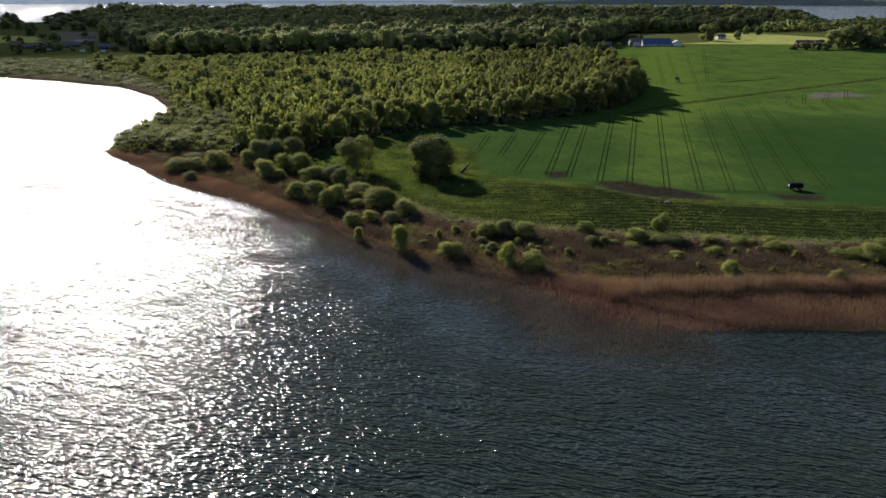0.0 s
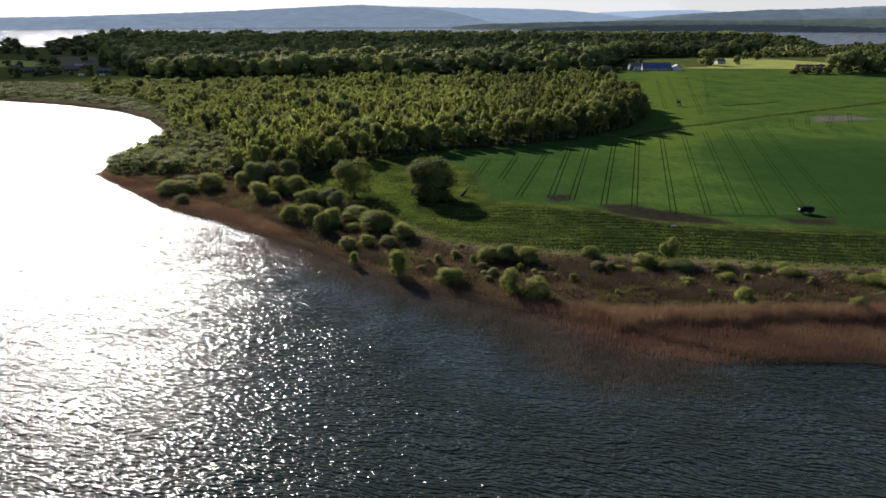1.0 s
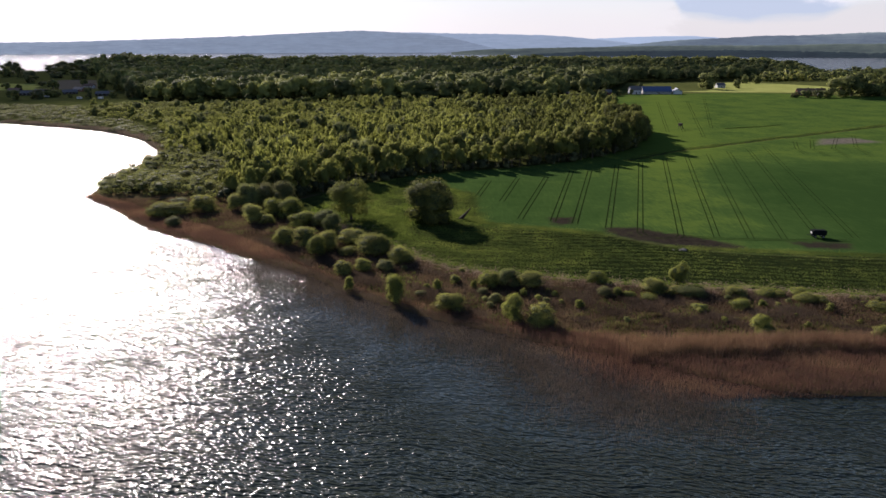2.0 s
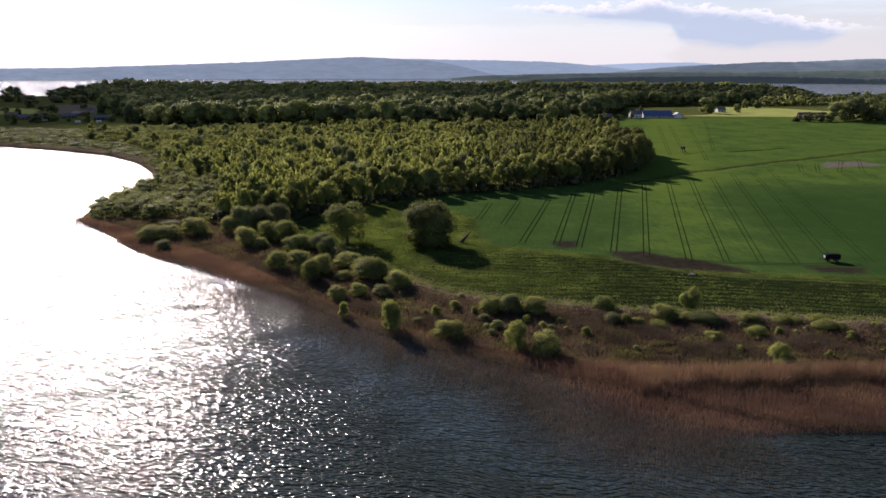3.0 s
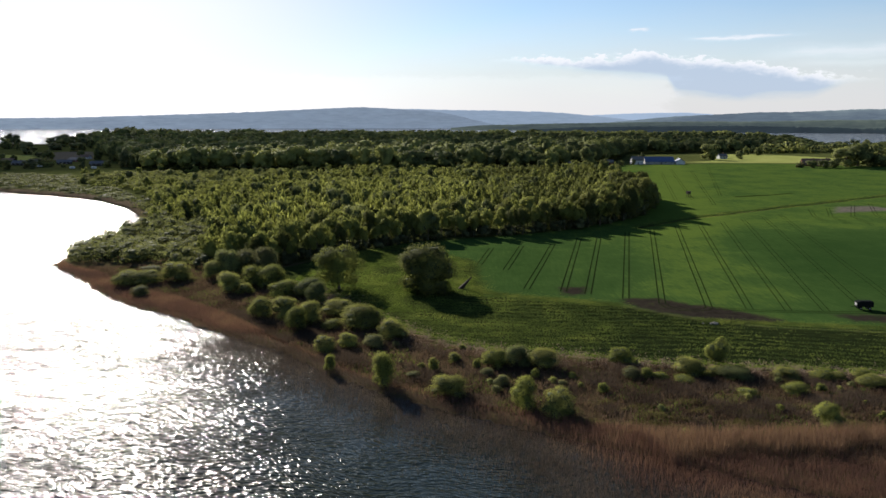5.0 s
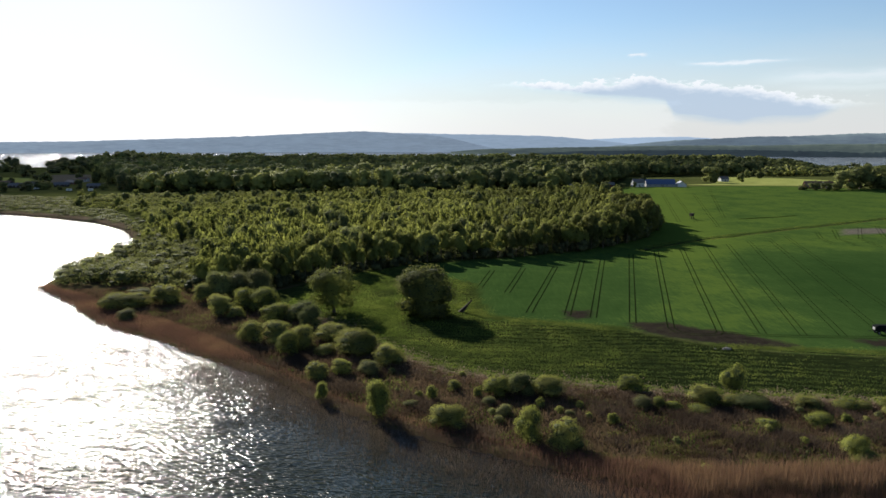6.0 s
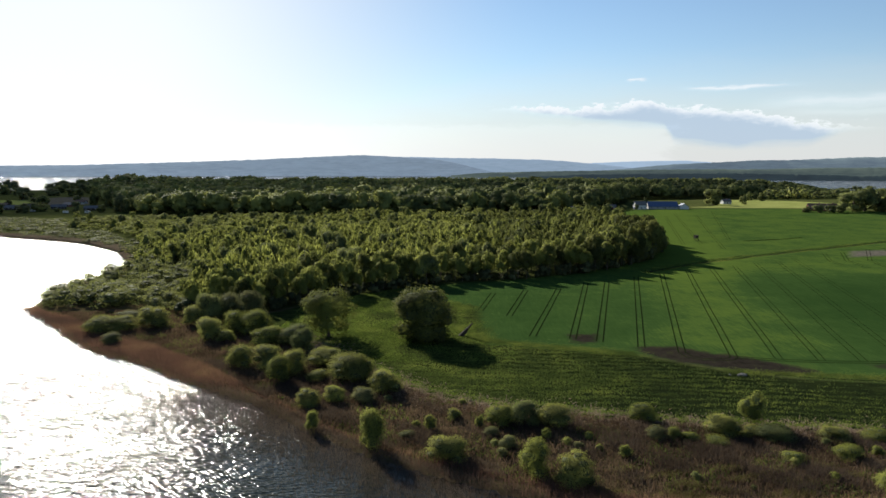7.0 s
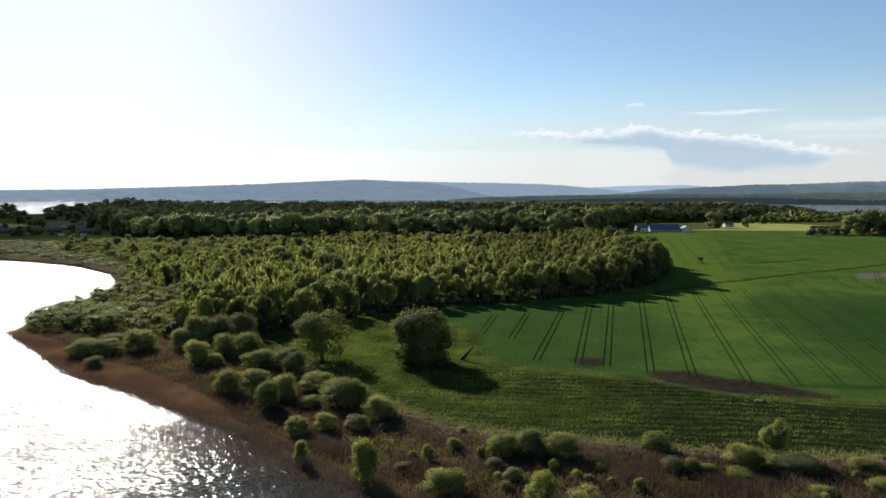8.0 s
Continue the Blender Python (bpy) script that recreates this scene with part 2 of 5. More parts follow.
def ground_material():
    m = Nodes("ground")
    co = m.coord()
    n1 = m.noise(0.05, co, 4)
    n2 = m.noise(0.35, co, 4)
    n3 = m.noise(2.2, co, 3, 0.7)
    wob = m.math("MULTIPLY_ADD", n2, 6.0, m.math("MULTIPLY_ADD", n3, 3.0, -4.5))
    # rough bank: dry sedge and moss
    fine = m.math("MULTIPLY_ADD", n3, 0.5, m.math("MULTIPLY", n2, 0.5))
    bank = m.ramp(fine, [(0.32, (0.035, 0.026, 0.015)), (0.5, (0.075, 0.055, 0.03)), (0.62, (0.06, 0.065, 0.018)), (0.75, (0.12, 0.09, 0.05))])
    land = m.ramp(m.math("MULTIPLY_ADD", n1, 0.6, m.math("MULTIPLY", n2, 0.4)), [(0.35, (0.035, 0.045, 0.013)), (0.65, (0.075, 0.082, 0.028))])
    wood = m.ramp(n3, [(0.3, (0.02, 0.025, 0.009)), (0.7, (0.04, 0.045, 0.014))])
    # meadow with mowing lines, lighter towards the west
    rows = m.noise(1.0, m.coord((0.10, 1.1, 1), (0, 0, radians(-8))), 3)
    mead = m.ramp(m.math("MULTIPLY_ADD", m.attr("west_tone"), 0.15, m.math("MULTIPLY_ADD", rows, 0.55, m.math("MULTIPLY", n2, 0.45))),
                  [(0.38, (0.008, 0.012, 0.005)), (0.56, (0.015, 0.021, 0.007)), (0.72, (0.036, 0.047, 0.012)), (0.86, (0.068, 0.086, 0.021))])
    drills = m.noise(1.0, m.coord((3.0, 0.12, 1), (0, 0, radians(18))), 2)
    broad = m.attr("crop_tone")
    crop = m.ramp(m.math("MULTIPLY_ADD", broad, 0.22, m.math("MULTIPLY_ADD", n1, 0.26, m.math("MULTIPLY_ADD", drills, 0.22, m.math("MULTIPLY_ADD", n3, 0.16, m.math("MULTIPLY", n2, 0.14))))),
                  [(0.33, (0.019, 0.041, 0.011)), (0.48, (0.031, 0.059, 0.015)), (0.61, (0.064, 0.098, 0.018))])
    soil = m.ramp(fine, [(0.35, (0.011, 0.010, 0.008)), (0.55, (0.025, 0.021, 0.016)), (0.66, (0.028, 0.034, 0.010)), (0.75, (0.055, 0.045, 0.032))])
    pale = m.ramp(m.math("MULTIPLY_ADD", n1, 0.6, m.math("MULTIPLY", n2, 0.4)), [(0.35, (0.15, 0.175, 0.045)), (0.65, (0.24, 0.25, 0.08))])

    def mask(name, soft=1.2, k=1.0):
        return m.range(m.math("MULTIPLY_ADD", wob, k, m.attr(name)), -soft, soft)
    col = m.mix(mask("bank", 3), land, bank)
    col = m.mix(mask("woodland", 3), col, wood)
    col = m.mix(mask("meadow", 1.5), col, mead)
    col = m.mix(mask("field", 2.5, 0.8), col, crop)
    col = m.mix(mask("pale", 3, 0.5), col, pale)
    col = m.mix(mask("soil", 1.6, 1.3), col, soil)
    col = m.mix(mask("dry", 4.0, 1.3), col, m.ramp(fine, [(0.35, (0.060, 0.056, 0.042)), (0.65, (0.12, 0.108, 0.086))]))
    col = m.mix(mask("ditch", 1.0, 0.3), col, m.ramp(n3, [(0.3, (0.010, 0.016, 0.004)), (0.7, (0.030, 0.036, 0.009))]))
    hgt = m.math("MULTIPLY_ADD", n3, 0.6, m.math("MULTIPLY", rows, 0.6))
    p = m.add("ShaderNodeBsdfPrincipled", {"Base Color": col, "Roughness": 1.0, "Specular IOR Level": 0.0,
                                           "Normal": m.bump(hgt, 0.7, 0.35)})
    return m.finish(p.outputs[0])


def water_material():
    m = Nodes("lake_water")
    # long-crested wind waves two metres apart, shorter ones between them and ripples; weaker in the lee of the reeds
    bend = m.noise(0.05, m.coord(), 1.0)
    co = m.add("ShaderNodeMapping", {"Vector": m.coord(), "Rotation": (0, 0, radians(14))}).outputs[0]
    co = m.add("ShaderNodeVectorMath", {0: co, 1: m.add("ShaderNodeCombineXYZ", {0: 0.0, 1: m.math("MULTIPLY", bend, 9.0), 2: 0.0}).outputs[0]}, operation="ADD").outputs[0]

    def waves(sx, sy, detail=1.0):
        return m.noise(1.0, m.add("ShaderNodeMapping", {"Vector": co, "Scale": (sx, sy, 1)}).outputs[0], detail, 0.5)
    gust = m.range(m.noise(0.022, m.coord((0.6, 1.2, 1)), 2.0), 0.35, 0.65, 0.9, 1.25)
    calm = m.math("MULTIPLY", m.range(m.attr("open"), 1.0, 22.0, 0.45, 1.0), gust)
    h = m.math("MULTIPLY_ADD", waves(0.13, 0.50), 0.66, m.math("MULTIPLY_ADD", waves(0.62, 1.75), 0.57, m.math("MULTIPLY", waves(2.0, 3.2), 0.07)))
    h = m.math("MULTIPLY", h, calm)
    nrm = m.bump(h, 1.0, 1.0)
    p = m.add("ShaderNodeBsdfPrincipled", {"Base Color": (0.0105, 0.0150, 0.0108, 1), "Roughness": 0.125, "IOR": 1.33, "Specular Tint": (1.0, 0.94, 0.79, 1), "Normal": nrm})
    return m.finish(p.outputs[0])


GROUND, WATER = ground_material(), water_material()

xs = axis(-5200, -165, 300, 5200, 2.4, 1.10)
ys = axis(-400, 115, 540, 5200, 2.4, 1.045)
me, v = grid_mesh("ground", xs, ys, height, [GROUND])
gx, gy = v[:, 0], v[:, 1]
WOODS_FRONT = [(-85, 285), (-57, 290), (-32, 321), (-15, 335), (5, 353), (31, 357), (60, 373), (87, 395), (114, 429), (128, 470), (138, 560), (150, 640), (125, 705),
               (0, 730), (-150, 725), (-270, 730), (-330, 690), (-300, 610), (-230, 560), (-190, 500), (-162, 440), (-150, 400), (-110, 380), (-95, 320)]
WOODS_BACK = [(-400, 910), (-325, 800), (-280, 740), (0, 738), (125, 730), (168, 800), (215, 880), (260, 1040), (420, 1090), (640, 1250), (930, 1950), (960, 2290), (610, 2430),
              (0, 2490), (-640, 2430), (-1010, 2220), (-900, 1790), (-700, 1480), (-545, 1180)]
SPIT = [(-140, 301), (-147, 330), (-147, 390), (-157, 420), (-185, 470), (-150, 440), (-108, 385), (-84, 330), (-86, 288), (-108, 296)]
add_attr(me, "woodland", np.clip(np.maximum(signed(gx, gy, WOODS_FRONT), signed(gx, gy, WOODS_BACK)), -20, 20))
add_attr(me, "bank", np.clip(70 - signed(gx, gy, SHORE), -20, 20) * (gy < 420) - 20 * (gy >= 420))
add_attr(me, "meadow", np.clip(signed(gx, gy, MEADOW), -20, 20))
add_attr(me, "field", np.clip(signed(gx, gy, FIELD), -20, 20))
add_attr(me, "pale", np.clip(np.max([signed(gx, gy, q) for q in (PALE, LAWN_B)], 0), -20, 20))
add_attr(me, "soil", np.clip(np.max([signed(gx, gy, q) for q in (SOIL, SOIL_B, SOIL_C)], 0), -20, 20))
# a paler, greyer ground colour over SOIL_D and LAWN
add_attr(me, "dry", np.clip(np.maximum(signed(gx, gy, SOIL_D), signed(gx, gy, LAWN)), -20, 20))
add_attr(me, "west_tone", 1 - sstep((gx + 5) / 55))
# crop colour by place: a light band, darker near right, lighter far field
add_attr(me, "crop_tone", 0.28 + 0.42 * np.exp(-((gx - 78 - 0.28 * (gy - 235)) / 24) ** 2) - 0.10 * sstep((110 - gx) / 60) * sstep((400 - gy) / 60) - 0.55 * sstep((gx - 100) / 50) * sstep((400 - gy) / 60) + 0.38 * sstep((gy - 290) / 110))
add_attr(me, "ditch", np.clip(1.3 - line_distance(gx, gy, DITCH, False), -20, 20))
ground = tagged(new("ground", me), "green crop field, mown meadow and brown reedy lake shore", "ground", kind="structure")

wx = axis(-5200, -260, 200, 5200, 4.0, 1.15)
wy = axis(-900, 40, 420, 5200, 4.0, 1.12)
me, v = grid_mesh("water", wx, wy, lambda x, y: 0 * x, [WATER])
lee = np.where(inside(v[:, 0], v[:, 1], REED_SHORE + REED_IN[::-1]), 0, line_distance(v[:, 0], v[:, 1], [(-24, 172), (-12, 153), (8, 128), (30, 121)], False))
add_attr(me, "open", np.clip(lee, 0, 200))
tagged(new("water", me), "wind-rippled dark lake water glittering in low sun", "water", kind="structure")


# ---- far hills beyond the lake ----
# haze is painted on: blue-grey base colours plus a faint emission
def hill_material(name, lo, hi, haze_glow):
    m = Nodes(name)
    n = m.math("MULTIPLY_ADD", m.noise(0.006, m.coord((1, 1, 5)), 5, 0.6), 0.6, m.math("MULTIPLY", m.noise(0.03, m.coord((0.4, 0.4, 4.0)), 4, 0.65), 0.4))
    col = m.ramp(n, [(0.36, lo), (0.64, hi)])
    p = m.add("ShaderNodeBsdfPrincipled", {"Base Color": col, "Roughness": 1.0, "Specular IOR Level": 0.0, "Emission Color": (0.30, 0.38, 0.47, 1), "Emission Strength": haze_glow})
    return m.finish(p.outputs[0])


def ridge(name, far, crest, material, depth=500.0, step=0.25, rough=0.8, seed=0):
    """A wooded ridge round the eye: crest gives azimuth in degrees and height in metres."""
    az = np.arange(crest[0][0], crest[-1][0] + 0.01, step)
    hh = np.interp(az, [c[0] for c in crest], [c[1] for c in crest])
    rng = np.random.default_rng(seed)
    hh = hh + rng.normal(0, rough, len(az)) * np.minimum(1, np.maximum(hh, 0) / 30)
    rows = 9
    vs, fs = [], []
    for r in range(rows):
        k = r / (rows - 1)
        d = far - depth * (1 - k)
        for a, h in zip(az, hh):
            z = -3 + (h + 3) * sstep(np.array(k * 1.02)) + (rng.normal(0, rough * 0.4) if 0 < r < rows - 1 else 0)
            vs.append((d * math.sin(radians(a)), d * math.cos(radians(a)), float(z)))
    n = len(az)
    for r in range(rows - 1):
        for i in range(n - 1):
            fs.append((r * n + i, r * n + i + 1, (r + 1) * n + i + 1, (r + 1) * n + i))
    base = len(vs)
    for a in az:
        vs.append(((far + 150) * math.sin(radians(a)), (far + 150) * math.cos(radians(a)), -3.0))
    for i in range(n - 1):
        fs.append(((rows - 1) * n + i, (rows - 1) * n + i + 1, base + i + 1, base + i))
    return new(name, mesh_from(name, vs, fs, [material], True))


# farther ridges are painted bluer and paler, with more glow, for the haze
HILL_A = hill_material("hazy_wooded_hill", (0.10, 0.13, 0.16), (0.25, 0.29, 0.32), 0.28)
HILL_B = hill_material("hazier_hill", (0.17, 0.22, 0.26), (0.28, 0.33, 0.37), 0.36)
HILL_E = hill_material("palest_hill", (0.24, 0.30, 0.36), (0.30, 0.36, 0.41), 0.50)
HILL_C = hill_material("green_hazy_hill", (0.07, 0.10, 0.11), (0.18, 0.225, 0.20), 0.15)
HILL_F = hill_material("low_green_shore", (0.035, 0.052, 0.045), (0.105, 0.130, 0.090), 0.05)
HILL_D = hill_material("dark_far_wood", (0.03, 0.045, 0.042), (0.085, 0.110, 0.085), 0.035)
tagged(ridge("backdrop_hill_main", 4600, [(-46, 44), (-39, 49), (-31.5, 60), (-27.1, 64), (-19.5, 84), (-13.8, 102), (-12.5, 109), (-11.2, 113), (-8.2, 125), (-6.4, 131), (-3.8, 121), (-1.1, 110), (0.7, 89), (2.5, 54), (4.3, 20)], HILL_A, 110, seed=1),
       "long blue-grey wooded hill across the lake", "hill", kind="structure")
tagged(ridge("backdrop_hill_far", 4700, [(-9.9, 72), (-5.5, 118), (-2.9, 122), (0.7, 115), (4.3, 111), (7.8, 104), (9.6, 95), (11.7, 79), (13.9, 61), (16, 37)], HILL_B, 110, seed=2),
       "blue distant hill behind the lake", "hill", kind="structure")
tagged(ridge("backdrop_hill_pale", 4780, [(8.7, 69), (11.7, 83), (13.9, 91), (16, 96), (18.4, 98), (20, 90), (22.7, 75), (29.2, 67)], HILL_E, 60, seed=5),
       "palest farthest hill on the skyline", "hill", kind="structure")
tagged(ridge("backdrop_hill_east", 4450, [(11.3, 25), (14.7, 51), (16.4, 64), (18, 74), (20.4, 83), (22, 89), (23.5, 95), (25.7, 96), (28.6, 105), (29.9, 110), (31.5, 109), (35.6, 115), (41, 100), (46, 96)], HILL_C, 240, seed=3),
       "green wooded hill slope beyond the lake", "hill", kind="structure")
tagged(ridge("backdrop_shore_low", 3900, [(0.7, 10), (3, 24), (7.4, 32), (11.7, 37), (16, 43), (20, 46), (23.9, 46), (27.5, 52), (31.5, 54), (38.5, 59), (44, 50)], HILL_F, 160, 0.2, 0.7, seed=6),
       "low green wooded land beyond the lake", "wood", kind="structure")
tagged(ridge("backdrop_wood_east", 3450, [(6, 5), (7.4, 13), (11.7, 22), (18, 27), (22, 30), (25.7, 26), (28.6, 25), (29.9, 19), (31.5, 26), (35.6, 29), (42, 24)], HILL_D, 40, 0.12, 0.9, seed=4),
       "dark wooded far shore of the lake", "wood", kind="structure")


# ---- foliage ----
def kites(centres, normals, size, rng, rise=0.0):
    """Leaf clumps: one bent kite at each centre, more or less across its normal."""
    n = len(centres)
    t = np.cross(normals, rng.normal(size=(n, 3)))
    t /= np.linalg.norm(t, axis=1)[:, None] + 1e-9
    t = t + np.array([0, 0, rise]) * np.where(t[:, 2:] < 0, -1, 1)
    t /= np.linalg.norm(t, axis=1)[:, None] + 1e-9
    b = np.cross(normals, t)
    s = size * rng.uniform(0.6, 1.35, (n, 1))
    w = rng.uniform(0.35, 0.7, (n, 1))
    bend = normals * s * rng.uniform(-0.3, 0.3, (n, 1))
    v = np.stack([centres - t * s, centres - b * s * w + bend, centres + t * s, centres + b * s * w + bend], 1)
    return v.reshape(-1, 3), np.arange(4 * n).reshape(-1, 4)


def knob(cells):
    """A rounded cube of quads, of radius 1."""
    vs, fs, seen = [], [], {}
    t = np.linspace(-1, 1, cells + 1)
    for ax in range(3):
        for sgn in (-1, 1):
            for i in range(cells):
                for j in range(cells):
                    f = []
                    for a, b in ((i, j), (i + 1, j), (i + 1, j + 1), (i, j + 1)):
                        p = [0.0, 0.0, 0.0]
                        p[ax], p[(ax + 1) % 3], p[(ax + 2) % 3] = sgn, t[a], t[b]
                        k = tuple(round(c, 4) for c in p)
                        if k not in seen:
                            seen[k] = len(vs)
                            vs.append(np.array(p) / np.linalg.norm(p))
                        f.append(seen[k])
                    fs.append(f if sgn > 0 else f[::-1])
    return np.array(vs), np.array(fs)


KNOBS = {1: knob(1), 2: knob(2), 3: knob(3)}


def crown_arrays(seed, n, size, shape="round", lobes=14, above=0.0, heart=8, core=0, cells=1, fill=0.8):
    """A crown within a unit box (1 high, 1 wide), of lobes that carry leaf clumps; core: how many lobes get an added
    opaque hull that blocks the sun.
    """
    rng = np.random.default_rng(seed)
    cs, rs = [], []
    for i in range(lobes):
        a, u = rng.uniform(0, 2 * math.pi), rng.uniform(0, 1)
        if shape == "mound":
            z = 0.12 + 0.62 * u
            r = 0.33 * math.sqrt(max(0.05, 1 - (z / 0.9) ** 2)) * math.sqrt(rng.uniform(0.15, 1))
            rad = rng.uniform(0.18, 0.28)
        elif shape == "spire":
            z = 0.22 + 0.68 * u
            r = 0.34 * (1 - 0.75 * abs(z - 0.42) / 0.6) * math.sqrt(rng.uniform(0.05, 1))
            rad = rng.uniform(0.10, 0.19)
        elif shape == "loose":
            z = 0.20 + 0.64 * u
            r = 0.38 * math.sqrt(max(0.06, 1 - ((z - 0.48) / 0.48) ** 2)) * math.sqrt(rng.uniform(0.2, 1))
            rad = rng.uniform(0.10, 0.18)
        elif shape == "birch":
            z = 0.42 + 0.48 * u
            r = 0.32 * (1 - 0.8 * abs(z - 0.58) / 0.6) * math.sqrt(rng.uniform(0.05, 1))
            rad = rng.uniform(0.09, 0.16)
        elif shape == "full":
            z = 0.09 + 0.76 * u
            r = 0.36 * math.sqrt(max(0.08, 1 - ((z - 0.40) / 0.56) ** 2)) * math.sqrt(rng.uniform(0.25, 1))
            rad = rng.uniform(0.14, 0.22)
        elif shape == "dome":
            z = 0.24 + 0.50 * u
            r = 0.30 * math.sqrt(max(0.08, 1 - ((z - 0.40) / 0.46) ** 2)) * math.sqrt(rng.uniform(0.1, 1))
            rad = rng.uniform(0.15, 0.25)
        else:
            z = 0.26 + 0.58 * u
            r = 0.36 * math.sqrt(max(0.08, 1 - ((z - 0.52) / 0.46) ** 2)) * math.sqrt(rng.uniform(0.15, 1))
            rad = rng.uniform(0.12, 0.20)
        cs.append((r * math.cos(a), r * math.sin(a), z))
        rs.append(rad)
    cs, rs = np.array(cs), np.array(rs)
    if above:
        keep = cs[:, 2] > above
        cs, rs, lobes = cs[keep], rs[keep], int(keep.sum())
    k = rng.choice(lobes, n, p=rs ** 2 / (rs ** 2).sum())
    d = rng.normal(size=(n, 3))
    d[:, 2] = np.abs(d[:, 2]) * np.where(rng.random(n) < 0.75, 1, -1)
    d /= np.linalg.norm(d, axis=1)[:, None]
    rad = rs[k] * np.where(rng.random(n) < 0.11, rng.uniform(1.0, 1.22, n), rng.uniform(0.72, 1.05, n))
    p = cs[k] + d * rad[:, None] * np.array([1, 1, 0.9])
    p[:, 2] = np.maximum(p[:, 2], 0.02)
    out = p - np.array([0, 0, 0.25 if shape == "mound" else 0.42])
    out /= np.linalg.norm(out, axis=1)[:, None] + 1e-9
    nrm = 0.7 * d + 0.7 * out + rng.normal(0, 0.28, (n, 3))
    nrm /= np.linalg.norm(nrm, axis=1)[:, None]
    v, q = kites(p, nrm, size, rng, 0.9 if shape in ("mound", "spire", "birch") else 0.3)
    soft = (0.55 if shape in ("full", "dome") else 0.33) * d + (0.75 if shape in ("full", "dome") else 0.95) * out + rng.normal(0, 0.06, (n, 3))
    soft /= np.linalg.norm(soft, axis=1)[:, None]
    # larger clumps added within the lobes to block the sun and darken the crown
    m = max(8, n // heart)
    kc = rng.choice(lobes, m, p=rs ** 2 / (rs ** 2).sum())
    dc = rng.normal(size=(m, 3))
    dc /= np.linalg.norm(dc, axis=1)[:, None]
    pc = cs[kc] * np.array([0.8, 0.8, 0.95]) + dc * (rs[kc] * rng.uniform(0, 0.6, m))[:, None]
    pc[:, 2] = np.maximum(pc[:, 2], 0.04)
    vc, qc = kites(pc, dc, size * 2.1, rng)
    v, q, nn = np.concatenate([v, vc]), np.concatenate([q, qc + len(v)]), np.concatenate([np.repeat(soft, 4, axis=0), np.repeat(dc, 4, axis=0)])
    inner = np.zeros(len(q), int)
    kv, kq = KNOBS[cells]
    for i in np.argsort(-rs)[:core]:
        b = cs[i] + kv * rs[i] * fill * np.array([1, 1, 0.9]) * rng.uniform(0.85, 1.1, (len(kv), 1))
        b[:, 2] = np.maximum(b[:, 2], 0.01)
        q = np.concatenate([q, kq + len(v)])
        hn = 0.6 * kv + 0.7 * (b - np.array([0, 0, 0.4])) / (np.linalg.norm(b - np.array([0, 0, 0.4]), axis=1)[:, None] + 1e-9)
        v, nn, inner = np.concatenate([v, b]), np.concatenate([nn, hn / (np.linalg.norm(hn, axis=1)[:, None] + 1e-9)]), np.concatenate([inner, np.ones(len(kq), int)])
    return v, q, nn, inner


def array_mesh(name, v, q, material, normals=None, inner=None):
    v, q = np.asarray(v, float), np.asarray(q, int)
    me = bpy.data.meshes.new(name)
    me.vertices.add(len(v))
    me.vertices.foreach_set("co", v.ravel())
    me.loops.add(q.size)
    me.loops.foreach_set("vertex_index", q.ravel())
    me.polygons.add(len(q))
    me.polygons.foreach_set("loop_start", np.arange(0, q.size, q.shape[1]))
    me.update(calc_edges=True)
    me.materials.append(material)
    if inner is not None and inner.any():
        me.materials.append(DARK_CORE)
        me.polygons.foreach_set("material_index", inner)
    if normals is not None:
        me.polygons.foreach_set("use_smooth", np.ones(len(q), bool))
        me.normals_split_custom_set_from_vertices(normals)
    return me


def limb_arrays(seed, spread, top, base_r, limbs=5, fork=0.3):
    """A tapered trunk with limbs, within the same unit box."""
    rng = np.random.default_rng(seed)
    vs, fs = [], []

    def tube(pts, r0, r1, sides=6):
        o = len(vs)
        for i, p in enumerate(pts):
            k = i / (len(pts) - 1)
            r = r0 + (r1 - r0) * k
            for s in range(sides):
                a = 2 * math.pi * s / sides
                vs.append((p[0] + r * math.cos(a), p[1] + r * math.sin(a), p[2]))
        for i in range(len(pts) - 1):
            for s in range(sides):
                t = (s + 1) % sides
                fs.append((o + i * sides + s, o + i * sides + t, o + (i + 1) * sides + t, o + (i + 1) * sides + s))
    lean = rng.normal(0, 0.03, 2)
    tube([(lean[0] * k, lean[1] * k, top * k - 0.03) for k in (0, 0.3, 0.6, 1)], base_r, base_r * 0.25)
    for i in range(limbs):
        a = 2 * math.pi * (i + rng.uniform(0, 0.6)) / limbs
        z0 = fork + (top - fork) * 0.7 * rng.uniform(0, 1)
        r = spread * rng.uniform(0.6, 1)
        z1 = min(0.9, z0 + rng.uniform(0.15, 0.35))
        tube([(0, 0, z0), (0.5 * r * math.cos(a), 0.5 * r * math.sin(a), z0 + 0.6 * (z1 - z0)), (r * math.cos(a), r * math.sin(a), z1)], base_r * 0.45, base_r * 0.12, 5)
    return np.array(vs), np.array(fs)


def crown_mesh(name, arrays, material):
    v, q, soft, inner = arrays
    return array_mesh(name, v, q, material, soft, inner)


